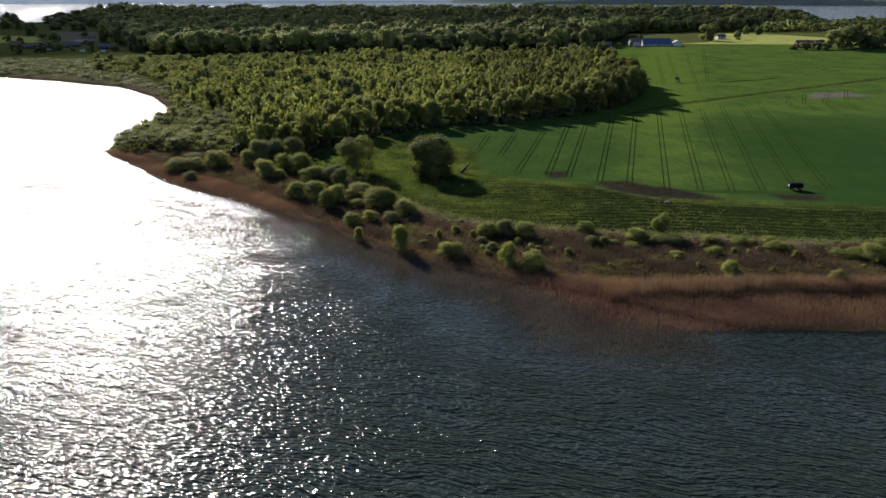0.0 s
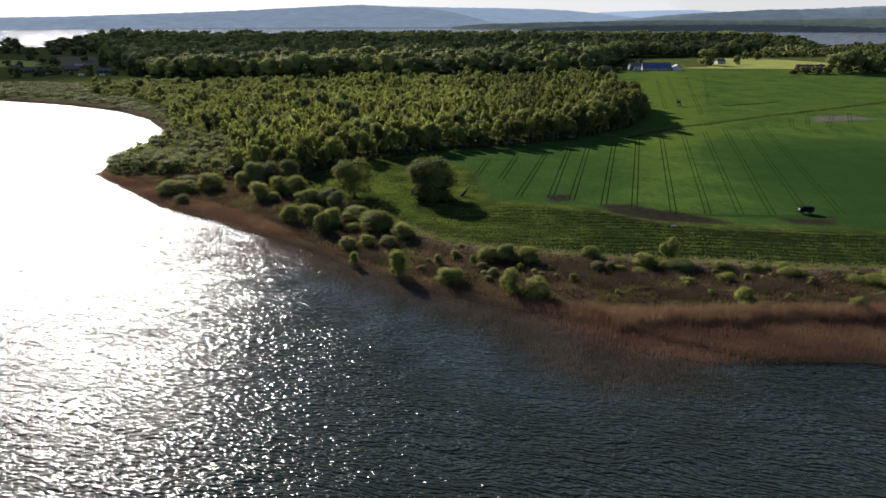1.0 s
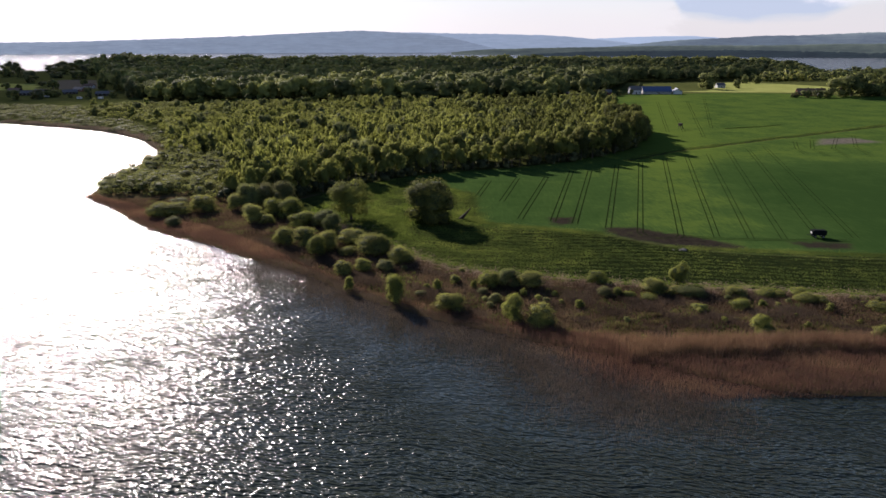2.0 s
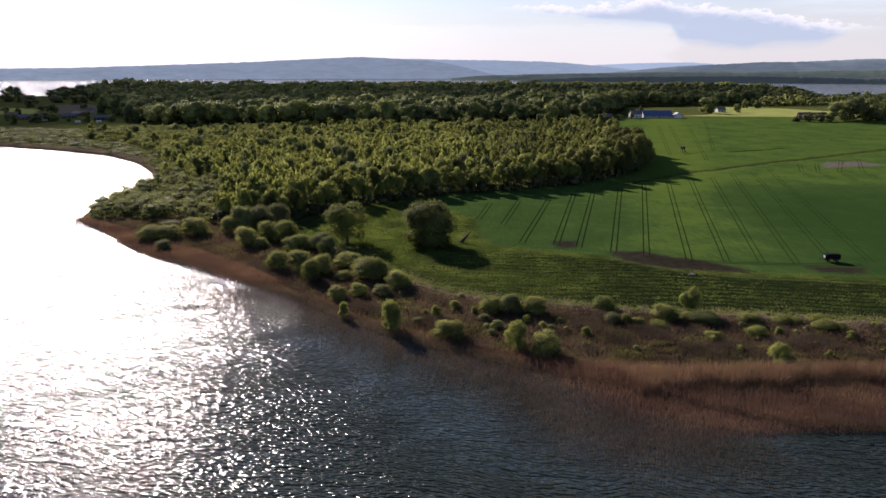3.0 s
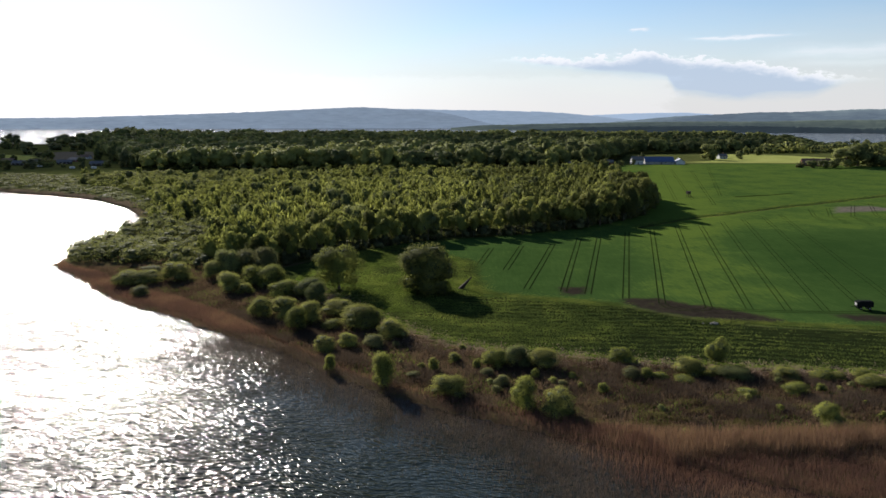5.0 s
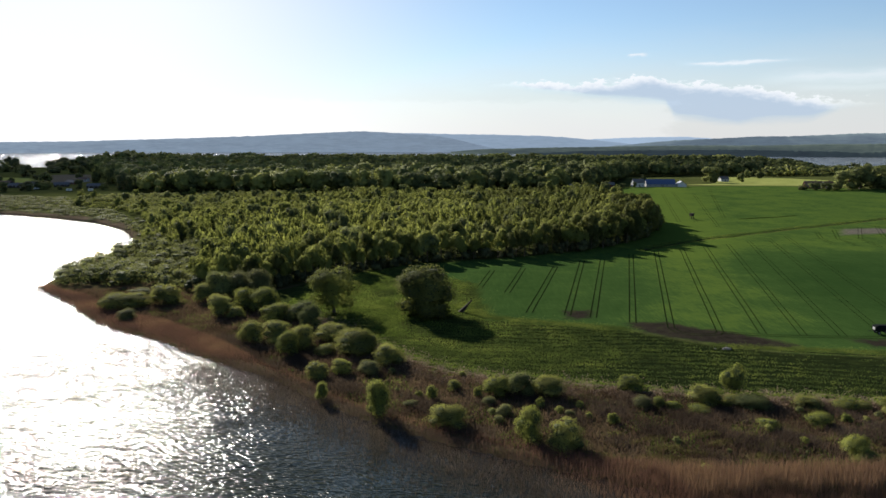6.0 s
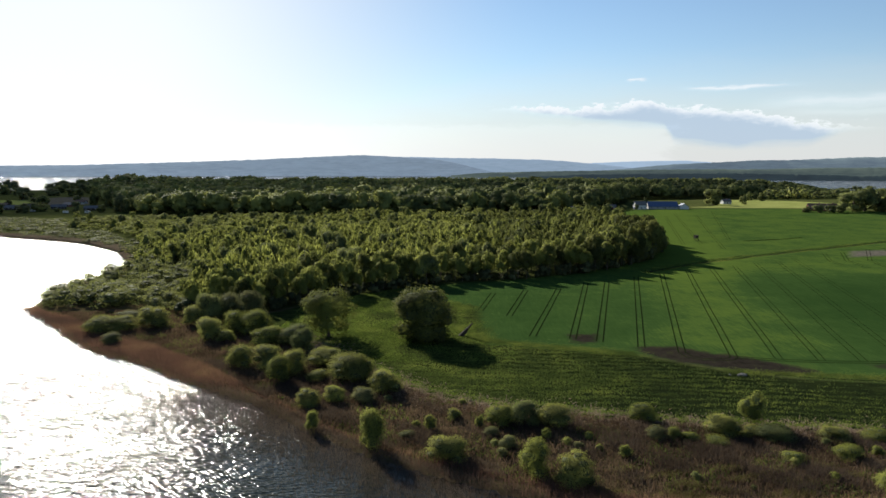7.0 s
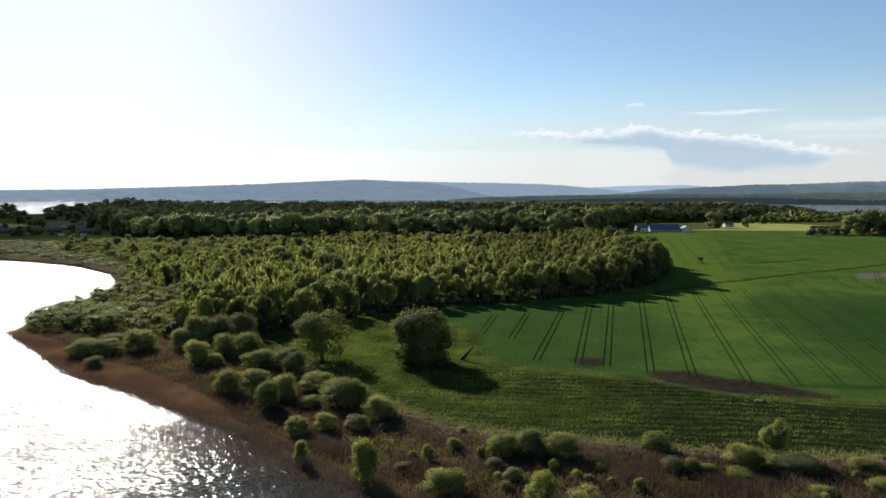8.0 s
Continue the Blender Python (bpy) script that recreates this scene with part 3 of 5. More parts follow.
class Plants:
    """A kind of plant: a few crown and stem meshes that all its plants share."""

    def __init__(self, name, category, shape, variants, leaves, leaf, leafmat, bark, lobes, stem, heart=8, core=0, cells=1, fill=0.8):
        self.name, self.category = name, category
        self.crowns = [crown_mesh("crown", crown_arrays(hash_of(name) + i, leaves, leaf, shape, lobes, 0.0, heart, core, cells, fill), leafmat) for i in range(variants)]
        self.stems = [array_mesh("trunk", *limb_arrays(hash_of(name) + 50 + i, *stem), bark) for i in range(variants)]
        self.count = 0

    def plant(self, x, y, wide, high, label, group="", leafmat=None, turn=None):
        i = self.count % len(self.crowns)
        self.count += 1
        ob = new(self.name)
        ob.empty_display_size = 0.2
        ob.matrix_world = pose(x, y, floor_at(x, y) - 0.05, 0, 0, self.count * 77.0 if turn is None else turn) @ Matrix.Diagonal((wide, wide, high, 1))
        tagged(ob, label, self.category, group)
        for n, me in (("trunk", self.stems[i]), ("crown", self.crowns[i])):
            c = new(n, me)
            c.parent = ob
            if n == "crown" and leafmat is not None:
                c.material_slots[0].link = "OBJECT"
                c.material_slots[0].material = leafmat
        return ob


def hash_of(text):
    return sum(ord(c) * (i + 1) for i, c in enumerate(text)) % 1000


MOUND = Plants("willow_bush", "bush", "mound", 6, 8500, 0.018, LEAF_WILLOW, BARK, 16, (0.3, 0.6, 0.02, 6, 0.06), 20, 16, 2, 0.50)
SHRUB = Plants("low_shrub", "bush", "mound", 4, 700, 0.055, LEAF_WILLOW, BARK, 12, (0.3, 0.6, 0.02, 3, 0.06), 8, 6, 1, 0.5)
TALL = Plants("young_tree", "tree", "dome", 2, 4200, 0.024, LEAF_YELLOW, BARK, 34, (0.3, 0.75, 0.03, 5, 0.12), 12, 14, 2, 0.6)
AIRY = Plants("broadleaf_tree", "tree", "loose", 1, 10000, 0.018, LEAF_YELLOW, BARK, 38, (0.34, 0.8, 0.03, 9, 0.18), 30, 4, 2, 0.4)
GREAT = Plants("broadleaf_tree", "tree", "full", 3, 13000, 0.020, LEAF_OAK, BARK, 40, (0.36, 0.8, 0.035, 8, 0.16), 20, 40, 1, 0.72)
BIRCHES = Plants("marsh_tree", "tree", "birch", 8, 1300, 0.038, LEAF_MARSH, BARK, 20, (0.26, 0.85, 0.018, 4, 0.35), 16, 0)

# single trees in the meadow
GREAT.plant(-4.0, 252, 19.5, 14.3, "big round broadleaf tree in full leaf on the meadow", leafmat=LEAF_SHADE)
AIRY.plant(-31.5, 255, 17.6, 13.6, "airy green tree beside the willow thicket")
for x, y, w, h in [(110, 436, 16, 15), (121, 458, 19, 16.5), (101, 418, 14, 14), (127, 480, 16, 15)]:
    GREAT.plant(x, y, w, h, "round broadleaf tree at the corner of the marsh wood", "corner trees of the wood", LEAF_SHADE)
TALL.plant(59.4, 184.6, 6.2, 7.6, "slim yellow-green young tree at the meadow's edge")

# bushes: x, y, width, height, leaf
Y, W, D, G = LEAF_YELLOW, LEAF_WILLOW, LEAF_OAK, LEAF_GREY
THICKET = [
    (-100.8, 262.8, 10.1, 4.8, W), (-100.6, 280.4, 8.3, 2.4, G), (-95.2, 263.5, 9.7, 4.6, W), (-91.2, 249.0, 6.2, 3.3, G),
    (-86.7, 267.5, 9.5, 6.3, W), (-74.9, 269.6, 7.6, 5.5, W), (-71.2, 273.5, 9.3, 9.0, D), (-64.9, 275.2, 9.4, 8.7, G),
    (-64.6, 252.5, 8.5, 6.1, W), (-59.1, 248.8, 5.1, 3.3, W), (-59.1, 260.0, 8.4, 7.0, Y), (-58.1, 273.5, 9.3, 9.4, G),
    (-53.0, 257.4, 10.2, 7.2, Y), (-47.9, 225.0, 6.9, 5.4, W), (-46.3, 245.5, 9.0, 5.2, Y), (-41.5, 224.2, 8.1, 5.6, W),
    (-39.5, 245.6, 9.7, 5.8, D),
]
WEST_BANK = [
    (-36.6, 213.1, 6.5, 5.7, Y), (-35.3, 236.8, 5.9, 6.4, D), (-34.5, 219.5, 7.0, 5.5, W), (-27.6, 224.3, 8.8, 4.6, W),
    (-27.4, 213.9, 5.6, 2.4, W), (-26.5, 196.8, 5.4, 3.7, W), (-23.2, 183.3, 2.6, 3.7, Y), (-21.3, 198.8, 4.9, 3.4, Y),
    (-20.1, 212.7, 10.7, 6.0, W), (-17.5, 214.1, 6.2, 5.4, Y), (-15.4, 198.1, 5.4, 3.1, G), (-11.2, 204.7, 7.1, 5.0, W),
    (-10.8, 174.9, 5.5, 6.7, Y), (-5.2, 180.0, 3.3, 1.3, G), (-1.0, 183.3, 2.6, 2.9, Y), (2.2, 170.1, 7.4, 4.3, W),
    (3.4, 187.9, 3.2, 2.2, W),
]
MIDDLE_BANK = [
    (8.0, 183.8, 1.7, 2.5, Y), (9.9, 180.0, 3.3, 1.6, G), (12.0, 184.7, 5.5, 3.8, Y), (12.5, 174.7, 3.5, 2.2, G),
    (15.9, 163.9, 5.3, 6.2, Y), (16.8, 184.9, 6.1, 4.6, D), (21.8, 160.5, 6.5, 5.2, W), (22.0, 183.0, 7.0, 4.0, W),
    (27.3, 177.3, 1.8, 1.4, Y), (28.1, 172.7, 1.5, 1.1, Y), (31.9, 170.1, 2.4, 2.0, Y), (39.4, 177.6, 4.5, 2.2, G),
    (39.7, 186.9, 5.3, 3.4, Y), (42.7, 177.2, 3.0, 2.1, Y), (45.1, 176.6, 3.3, 1.6, Y), (49.8, 175.1, 5.2, 1.4, Y),
    (52.2, 179.1, 6.6, 3.9, W),
]
EAST_BANK = [
    (57.3, 178.7, 5.1, 2.0, W), (59.0, 167.5, 4.0, 1.9, Y), (60.5, 177.6, 7.3, 2.6, D), (67.5, 154.9, 4.3, 4.0, Y),
    (68.1, 153.0, 4.3, 2.3, W), (69.1, 169.2, 5.0, 2.3, Y), (71.3, 177.2, 5.8, 2.4, W), (78.2, 177.0, 5.0, 2.0, Y),
    (81.1, 176.7, 3.8, 1.5, W), (86.0, 173.3, 5.4, 2.1, W), (86.5, 177.6, 4.5, 2.0, Y), (88.9, 173.2, 4.9, 1.7, W),
    (90.5, 150.5, 4.4, 3.5, W), (100.3, 167.7, 5.4, 2.1, W), (103.6, 166.2, 5.9, 2.6, Y), (106.8, 164.2, 7.0, 4.5, Y),
    (111.7, 168.8, 5.4, 4.1, W),
]
NAMES = {id(Y): "yellow-green leafy bush in the dry sedge", id(W): "rounded grey-green willow bush on the shore",
         id(D): "dark green dense bush on the shore", id(G): "pale grey half-bare willow shrub"}
for x, y, w, h, k in THICKET + WEST_BANK + MIDDLE_BANK + EAST_BANK:
    MOUND.plant(x, y, w * 1.15, h * 1.15, NAMES[id(k)], "bushes along the shore", k)


def marsh_growth(x, y):
    """The wood is low towards the bay and its far side, tallest at the field's corner."""
    s = lambda a: float(sstep(np.array(a)))
    return (0.42 + 0.58 * s((x + 270) / 230)) * (1 - 0.38 * s((y - 440) / 170)) * (1 + 0.30 * s((x - 50) / 60))


# ---- the marsh wood: nearest trees singly, the rest as one mass ----
def scatter(poly, spacing, seed, keep=None):
    rng = np.random.default_rng(seed)
    xs_, ys_ = [p[0] for p in poly], [p[1] for p in poly]
    gx_, gy_ = np.meshgrid(np.arange(min(xs_), max(xs_), spacing), np.arange(min(ys_), max(ys_), spacing))
    px = gx_.ravel() + rng.uniform(-0.48, 0.48, gx_.size) * spacing
    py = gy_.ravel() + rng.uniform(-0.48, 0.48, gx_.size) * spacing
    ok = inside(px, py, poly)
    if keep is not None:
        ok &= keep(px, py)
    return px[ok], py[ok]


def mass(name, px, py, wide, high, n, leaf, shape, material, label, seed, templates=6, lobes=9, category="wood", patch=0.35, swell=60.0, above=0.0, grow=None, shade=None, heart=8, core=0, fill=0.8, leafy=False, cells=1):
    """Many crowns joined into one mesh."""
    rng = np.random.default_rng(seed)
    pool = [crown_arrays(seed * 31 + i, n, leaf, shape, lobes, above, heart, core, cells, fill) for i in range(templates)]
    pz = height(px, py)
    vs, qs, ns, tones, ins, o = [], [], [], [], [], 0
    for i in range(len(px)):
        v, q, soft, inner = pool[i % templates]
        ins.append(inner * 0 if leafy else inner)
        a = rng.uniform(0, 6.28)
        k = grow(px[i], py[i]) if grow else 1.0
        k *= 1 + patch * noise.noise((px[i] / swell, py[i] / swell, seed))
        g = rng.uniform(0, 1) ** 1.5
        w, h = wide * (0.55 + 0.95 * g) * rng.uniform(0.85, 1.15), high * k * (0.68 + 0.5 * g) * rng.uniform(0.9, 1.1)
        c, s = math.cos(a), math.sin(a)
        vs.append(np.stack([(v[:, 0] * c - v[:, 1] * s) * w + px[i], (v[:, 0] * s + v[:, 1] * c) * w + py[i], v[:, 2] * h + pz[i]], 1))
        qs.append(q + o)
        o += len(v)
        m = np.stack([(soft[:, 0] * c - soft[:, 1] * s) / w, (soft[:, 0] * s + soft[:, 1] * c) / w, soft[:, 2] / h], 1)
        ns.append(m / np.linalg.norm(m, axis=1)[:, None])
        tones.append(np.full(len(v), rng.choice([-0.20, -0.02, 0.08, 0.15, 0.22], p=[0.14, 0.26, 0.3, 0.2, 0.1]) + rng.normal(0, 0.04) + (shade(px[i], py[i]) if shade else 0.0)))
    me = array_mesh(name, np.concatenate(vs), np.concatenate(qs), material, np.concatenate(ns), np.concatenate(ins))
    add_attr(me, "tone", np.concatenate(tones))
    return tagged(new(name, me), label, category, kind="stuff")


px, py = scatter(WOODS_FRONT, 5.4, 5)
gaps = np.array([noise.noise((a / 22, b / 22, 3.3)) for a, b in zip(px, py)])
front = line_distance(px, py, WOODS_FRONT[:11], False)
px, py = px[(gaps > -0.22) | (front < 30)], py[(gaps > -0.22) | (front < 30)]
front = line_distance(px, py, WOODS_FRONT[:11], False)
order = np.argsort(front)
rng = np.random.default_rng(8)
# towards the field's corner more trees take the darker leaf_shade
for i in order[:290]:
    h = rng.uniform(8.0, 16.5) * marsh_growth(px[i], py[i]) * (1 if px[i] > 30 else 0.80 + 0.2 * min(1.0, front[i] / 25))
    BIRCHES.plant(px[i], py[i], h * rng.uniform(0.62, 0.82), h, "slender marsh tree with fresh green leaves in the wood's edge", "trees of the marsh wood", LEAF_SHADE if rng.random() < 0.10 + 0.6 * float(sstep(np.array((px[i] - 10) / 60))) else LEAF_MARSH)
rest = order[290:]
# the leaf tone runs darker towards the east
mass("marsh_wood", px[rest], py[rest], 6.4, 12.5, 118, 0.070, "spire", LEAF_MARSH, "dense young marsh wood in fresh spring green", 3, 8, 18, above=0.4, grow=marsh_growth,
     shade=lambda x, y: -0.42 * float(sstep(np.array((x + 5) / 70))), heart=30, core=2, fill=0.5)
# dark-leaved bushes added for the shade under the wood's edge
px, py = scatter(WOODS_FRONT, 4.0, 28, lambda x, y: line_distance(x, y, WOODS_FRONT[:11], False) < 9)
mass("undergrowth", px, py, 4.6, 5.2, 90, 0.08, "mound", LEAF_DARK, "undergrowth in a dark colour for the shade along the wood's foot", 13, category="thicket", core=5)
px, py = scatter(SPIT, 5.0, 6)
mass("willow_thicket", px, py, 8.6, 6.0, 340, 0.046, "mound", LEAF_SPIT, "low grey-green willow thicket on the spit", 4, category="thicket", heart=30, core=4, fill=0.5)
LEFT_SCRUB = [(-190, 475), (-232, 520), (-278, 550), (-335, 578), (-450, 608), (-700, 660), (-700, 690), (-420, 700), (-330, 680), (-290, 600), (-225, 550), (-180, 490)]
px, py = scatter(LEFT_SCRUB, 7, 7)
mass("shore_scrub", px, py, 9.5, 3.2, 80, 0.085, "mound", LEAF_SPIT, "low pale green scrub behind the bay", 5, category="thicket", heart=30, core=3, fill=0.5)

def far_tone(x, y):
    """Lighter leaf tone towards the bay, darker towards the farm."""
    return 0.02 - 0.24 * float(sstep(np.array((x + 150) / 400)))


# tall dark woods behind, thinning into clumps with distance
px, py = scatter(WOODS_BACK, 14, 9, lambda x, y: (y < 1150) & (np.abs(x - 20) < 0.66 * y))
edge = line_distance(px, py, WOODS_BACK[:10], False) < 26
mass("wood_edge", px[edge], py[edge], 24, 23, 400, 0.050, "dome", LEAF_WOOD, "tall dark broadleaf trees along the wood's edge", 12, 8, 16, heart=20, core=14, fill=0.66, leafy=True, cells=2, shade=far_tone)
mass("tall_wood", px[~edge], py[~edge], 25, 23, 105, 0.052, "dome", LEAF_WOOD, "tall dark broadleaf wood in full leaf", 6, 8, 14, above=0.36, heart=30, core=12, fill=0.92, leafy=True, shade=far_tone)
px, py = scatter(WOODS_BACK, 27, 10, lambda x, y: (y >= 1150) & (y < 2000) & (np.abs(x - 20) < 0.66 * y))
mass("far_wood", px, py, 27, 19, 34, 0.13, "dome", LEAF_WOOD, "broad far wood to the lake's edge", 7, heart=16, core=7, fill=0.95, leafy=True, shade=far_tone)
px, py = scatter(WOODS_BACK, 45, 11, lambda x, y: (y >= 2000) & (np.abs(x) < 0.66 * y))
mass("farthest_wood", px, py, 50, 18, 40, 0.14, "mound", LEAF_WOOD, "distant wood on the low headland", 8, grow=lambda x, y: 1 + 0.5 * float(sstep(np.array((-700 - x) / 120))), core=6, fill=0.9, leafy=True)


LAKE_TREES = [(470, 1040), (600, 1130), (720, 1230), (810, 1340), (770, 1370), (600, 1240), (460, 1110)]
px, py = scatter(LAKE_TREES, 20, 14)
mass("lakeside_trees", px, py, 20, 15, 120, 0.08, "full", LEAF_WOOD, "row of trees along the far lake", 9, core=8)
EAST_TREES = [(960, 1560), (1250, 1800), (1300, 1780), (1050, 1540)]
px, py = scatter(EAST_TREES, 24, 15)
mass("lakeside_trees", px, py, 26, 18, 120, 0.08, "full", LEAF_WOOD, "dark trees on the far lake shore", 10, core=8)


# ---- reeds and sedge ----
def blades(name, px, py, tall, width, lean, material, label, category, seed, tone=None):
    """Stems that taper to a point, one thin bent blade each."""
    rng = np.random.default_rng(seed)
    n = len(px)
    pz = np.maximum(height(px, py), -0.4)
    h = tall * rng.uniform(0.65, 1.25, n)
    if name == "reed_bed":
        # a low fringe in the water, then the edge of the tall stand
        out = line_distance(px, py, REED_SHORE, False) + 1.2 * np.sin(px * 0.23) + 0.8 * np.sin(px * 0.71 + 1)
        east = sstep((px - 8) / 50)
        h *= (0.5 + 0.5 * sstep((px + 75) / 80)) * (0.4 + 0.6 * sstep(line_distance(px, py, REED_SHORE[5:14], False) / 12))
        h *= 1 - east + east * (0.52 + 0.75 * sstep((out - 16.0) / 2.0))
    a = rng.uniform(0, math.pi, n)
    w = width * rng.uniform(0.6, 1.5, n)
    dx, dy = np.cos(a) * w, np.sin(a) * w
    lx, ly = rng.normal(0, lean, n) * h, rng.normal(0, lean, n) * h
    base = np.stack([px, py, pz - 0.05], 1)
    side = np.stack([dx, dy, 0 * dx], 1)
    mid = base + np.stack([lx * 0.35, ly * 0.35, h * 0.6], 1)
    tip = base + np.stack([lx, ly, h], 1)
    v = np.stack([base - side * 0.5, mid + side, tip, mid - side], 1).reshape(-1, 3)
    me = array_mesh(name, v, np.arange(4 * n).reshape(-1, 4), material)
    if tone is not None:
        add_attr(me, "tone", np.repeat(tone(px, py), 4))
    ob = new(name, me)
    return tagged(ob, label, category, kind="stuff")


def pick(n, box, ok, seed):
    rng = np.random.default_rng(seed)
    x, y = rng.uniform(box[0], box[1], n), rng.uniform(box[2], box[3], n)
    k = ok(x, y)
    return x[k], y[k]


REED_BED = REED_SHORE + REED_IN[::-1]
BANK = REED_IN + [(-120, 290), (-85, 292), (-50, 262), (-27, 225)] + MEADOW[8::-1]


def reed_density(x, y):
    """Thin at the shore's corner, where the reeds stand in the water, dense elsewhere."""
    corner = sstep((52 - x) / 18) * sstep((x + 60) / 25)
    return np.clip(0.18 + 0.82 * line_distance(x, y, REED_SHORE, False) / (2 + 13 * corner), 0, 1) ** (1 + 0.8 * corner)


px, py = pick(3000000, (-150, 185, 112, 304), lambda x, y: (inside(x, y, REED_BED) & (np.random.default_rng(33).random(len(x)) < reed_density(x, y))) | ((signed(x, y, SHORE) > -1.2 - 0.9 * np.sin(x * 0.21) * np.sin(x * 0.73 + 1)) & ~inside(x, y, REED_BED) & (signed(x, y, SHORE) < 3) & (y < 300) & (np.random.default_rng(22).random(len(x)) < 0.6)), 12)
# tone: the tall stand lighter for its sunlit tops, the shore side darker
blades("reed_bed", px, py, 2.3, 0.017, 0.13, REED, "tall dry reddish-brown reeds standing along the lake shore", "reeds", 12,
       lambda x, y: -0.12 * sstep((x - 5) / 30) + 0.45 * sstep((line_distance(x, y, REED_SHORE, False) - 15.5) / 3) * sstep((x - 15) / 25) + 0.22 * np.sin(x * 0.05 + 1.2) * np.sin(y * 0.3 + 0.08 * x) - 0.25 * sstep((5 - line_distance(x, y, REED_SHORE, False)) / 4))
px, py = pick(480000, (-140, 185, 140, 300), lambda x, y: inside(x, y, BANK), 13)
blades("dry_sedge", px, py, 0.95, 0.06, 0.3, SEDGE, "tangled brown sedge and dead grass on the bank", "sedge", 13)


px, py = pick(900000, (-62, 62, 104, 222), lambda x, y: (signed(x, y, SHORE) < 2)
              & (np.random.default_rng(71).random(len(x)) < 0.9 * np.exp(-(line_distance(x, y, REED_SHORE[4:14], False) / 8.0) ** 1.6)), 17)
blades("sparse_reeds", px, py, 1.15, 0.012, 0.18, REED_DARK, "thin dead reeds standing in shallow water", "reeds", 17)
px, py = pick(520000, (-30, 150, 172, 345), lambda x, y: inside(x, y, MEADOW) & (signed(x, y, FIELD) < np.random.default_rng(3).normal(0, 2.5, len(x))) & (np.sin((y + 0.14 * x + 1.5 * np.sin(x * 0.07) + 0.5 * np.sin(x * 0.33 + 0.4 * y)) * 1.9) + 0.9 * np.sin(x * 0.9 + 2 * np.sin(y * 0.5)) * np.sin(y * 0.7 + 1.7 * np.sin(x * 0.33)) > -0.35 + 1.15 * sstep((x - 30) / 60) - 1.1 * np.sin(x * 0.055 + 1.3 * np.sin(y * 0.06)) * np.sin(y * 0.12 + 1.1 * np.sin(x * 0.08) + 0.6) + np.random.default_rng(4).normal(0, 0.85, len(x))), 18)
blades("meadow_grass", px, py, 0.42, 0.05, 0.35, GRASS, "mown meadow grass in rows, lit from behind", "grass", 18)
px, py = pick(300000, (-140, 185, 140, 300), lambda x, y: inside(x, y, BANK) & (np.sin(x * 0.31 + 2 * np.sin(y * 0.17)) * np.sin(y * 0.29 + 1.3 * np.sin(x * 0.11)) > 0.15), 19)
blades("bank_grass", px, py, 0.7, 0.07, 0.35, GRASS, "patches of fresh green grass on the brown bank", "grass", 19)


px, py = pick(260000, (95, 330, 380, 540), lambda x, y: line_distance(x, y, DITCH, False) < 0.9 + 0.7 * np.sin(x * 0.21) * np.sin(x * 0.57 + 1), 20)
px2, py2 = pick(200000, (95, 330, 375, 545), lambda x, y: np.abs(line_distance(x, y, DITCH, False) - 3.0) < 1.0 + 0.6 * np.sin(x * 0.13), 63)
blades("verge_grass", px2, py2, 0.5, 0.08, 0.45, GRASS, "pale fresh grass on the verges of the field ditch", "grass", 63)
# the ditch's shade is put into the dark leaf colour of this grass
blades("ditch_grass", px, py, 0.7, 0.08, 0.35, LEAF_DARK, "tall grass on the field ditch's banks, coloured dark for its shade", "grass", 20)

px, py = pick(800000, (-60, 150, 165, 265), lambda x, y: (line_distance(x, y, MEADOW[:12], False) < np.abs(np.random.default_rng(6).normal(0, 3.2, len(x)))) & (np.sin(x * 0.9 + y) * np.sin(y * 1.1 - 0.5 * x) > -0.35), 26)
blades("straw_strip", px, py, 0.45, 0.085, 1.1, STRAW, "pale dry grass along the meadow's edge", "grass", 26)
px, py = pick(420000, (-60, 150, 165, 275), lambda x, y: inside(x, y, MEADOW) & (np.abs(line_distance(x, y, MEADOW[:12], False) - 3.6 - 0.8 * np.sin(x * 0.35)) < np.abs(np.random.default_rng(61).normal(0, 1.3, len(x)))), 61)
blades("lush_grass", px, py, 0.5, 0.06, 0.45, LUSH, "bright fresh grass along the meadow's lower edge", "grass", 61)
px, py = pick(420000, (-345, -145, 300, 585), lambda x, y: (signed(x, y, SHORE) > -1) & (signed(x, y, SHORE) < 3 + 5 * sstep((y - 400) / 100)) & (y > 330), 27)
blades("bay_reeds", px, py, 1.6, 0.10, 0.14, REED_GREY, "narrow belt of dry reeds round the bay", "reeds", 27)

# stands of taller grey-brown stalks over the bank, and tussocks of olive grass behind the reeds
px, py = pick(900000, (-60, 160, 148, 232), lambda x, y: inside(x, y, BANK) & (np.sin(x * 0.17 + 1.6 * np.sin(y * 0.13)) * np.sin(y * 0.31 + 1.2 * np.sin(x * 0.09)) + 0.5 * np.sin(x * 0.6 + y * 0.4) + np.random.default_rng(65).normal(0, 0.35, len(x)) > 0.45), 65)
blades("dry_stalks", px, py, 1.25, 0.02, 0.12, REED_DARK, "stands of dry grey-brown stalks on the bank", "reeds", 65, lambda x, y: -0.10 + 0.2 * np.sin(x * 0.11) * np.sin(y * 0.2))
OLIVE_GRASS = leaf_material("olive_grass", (0.055, 0.050, 0.020), (0.110, 0.098, 0.038), (0.180, 0.158, 0.064), 0.4)
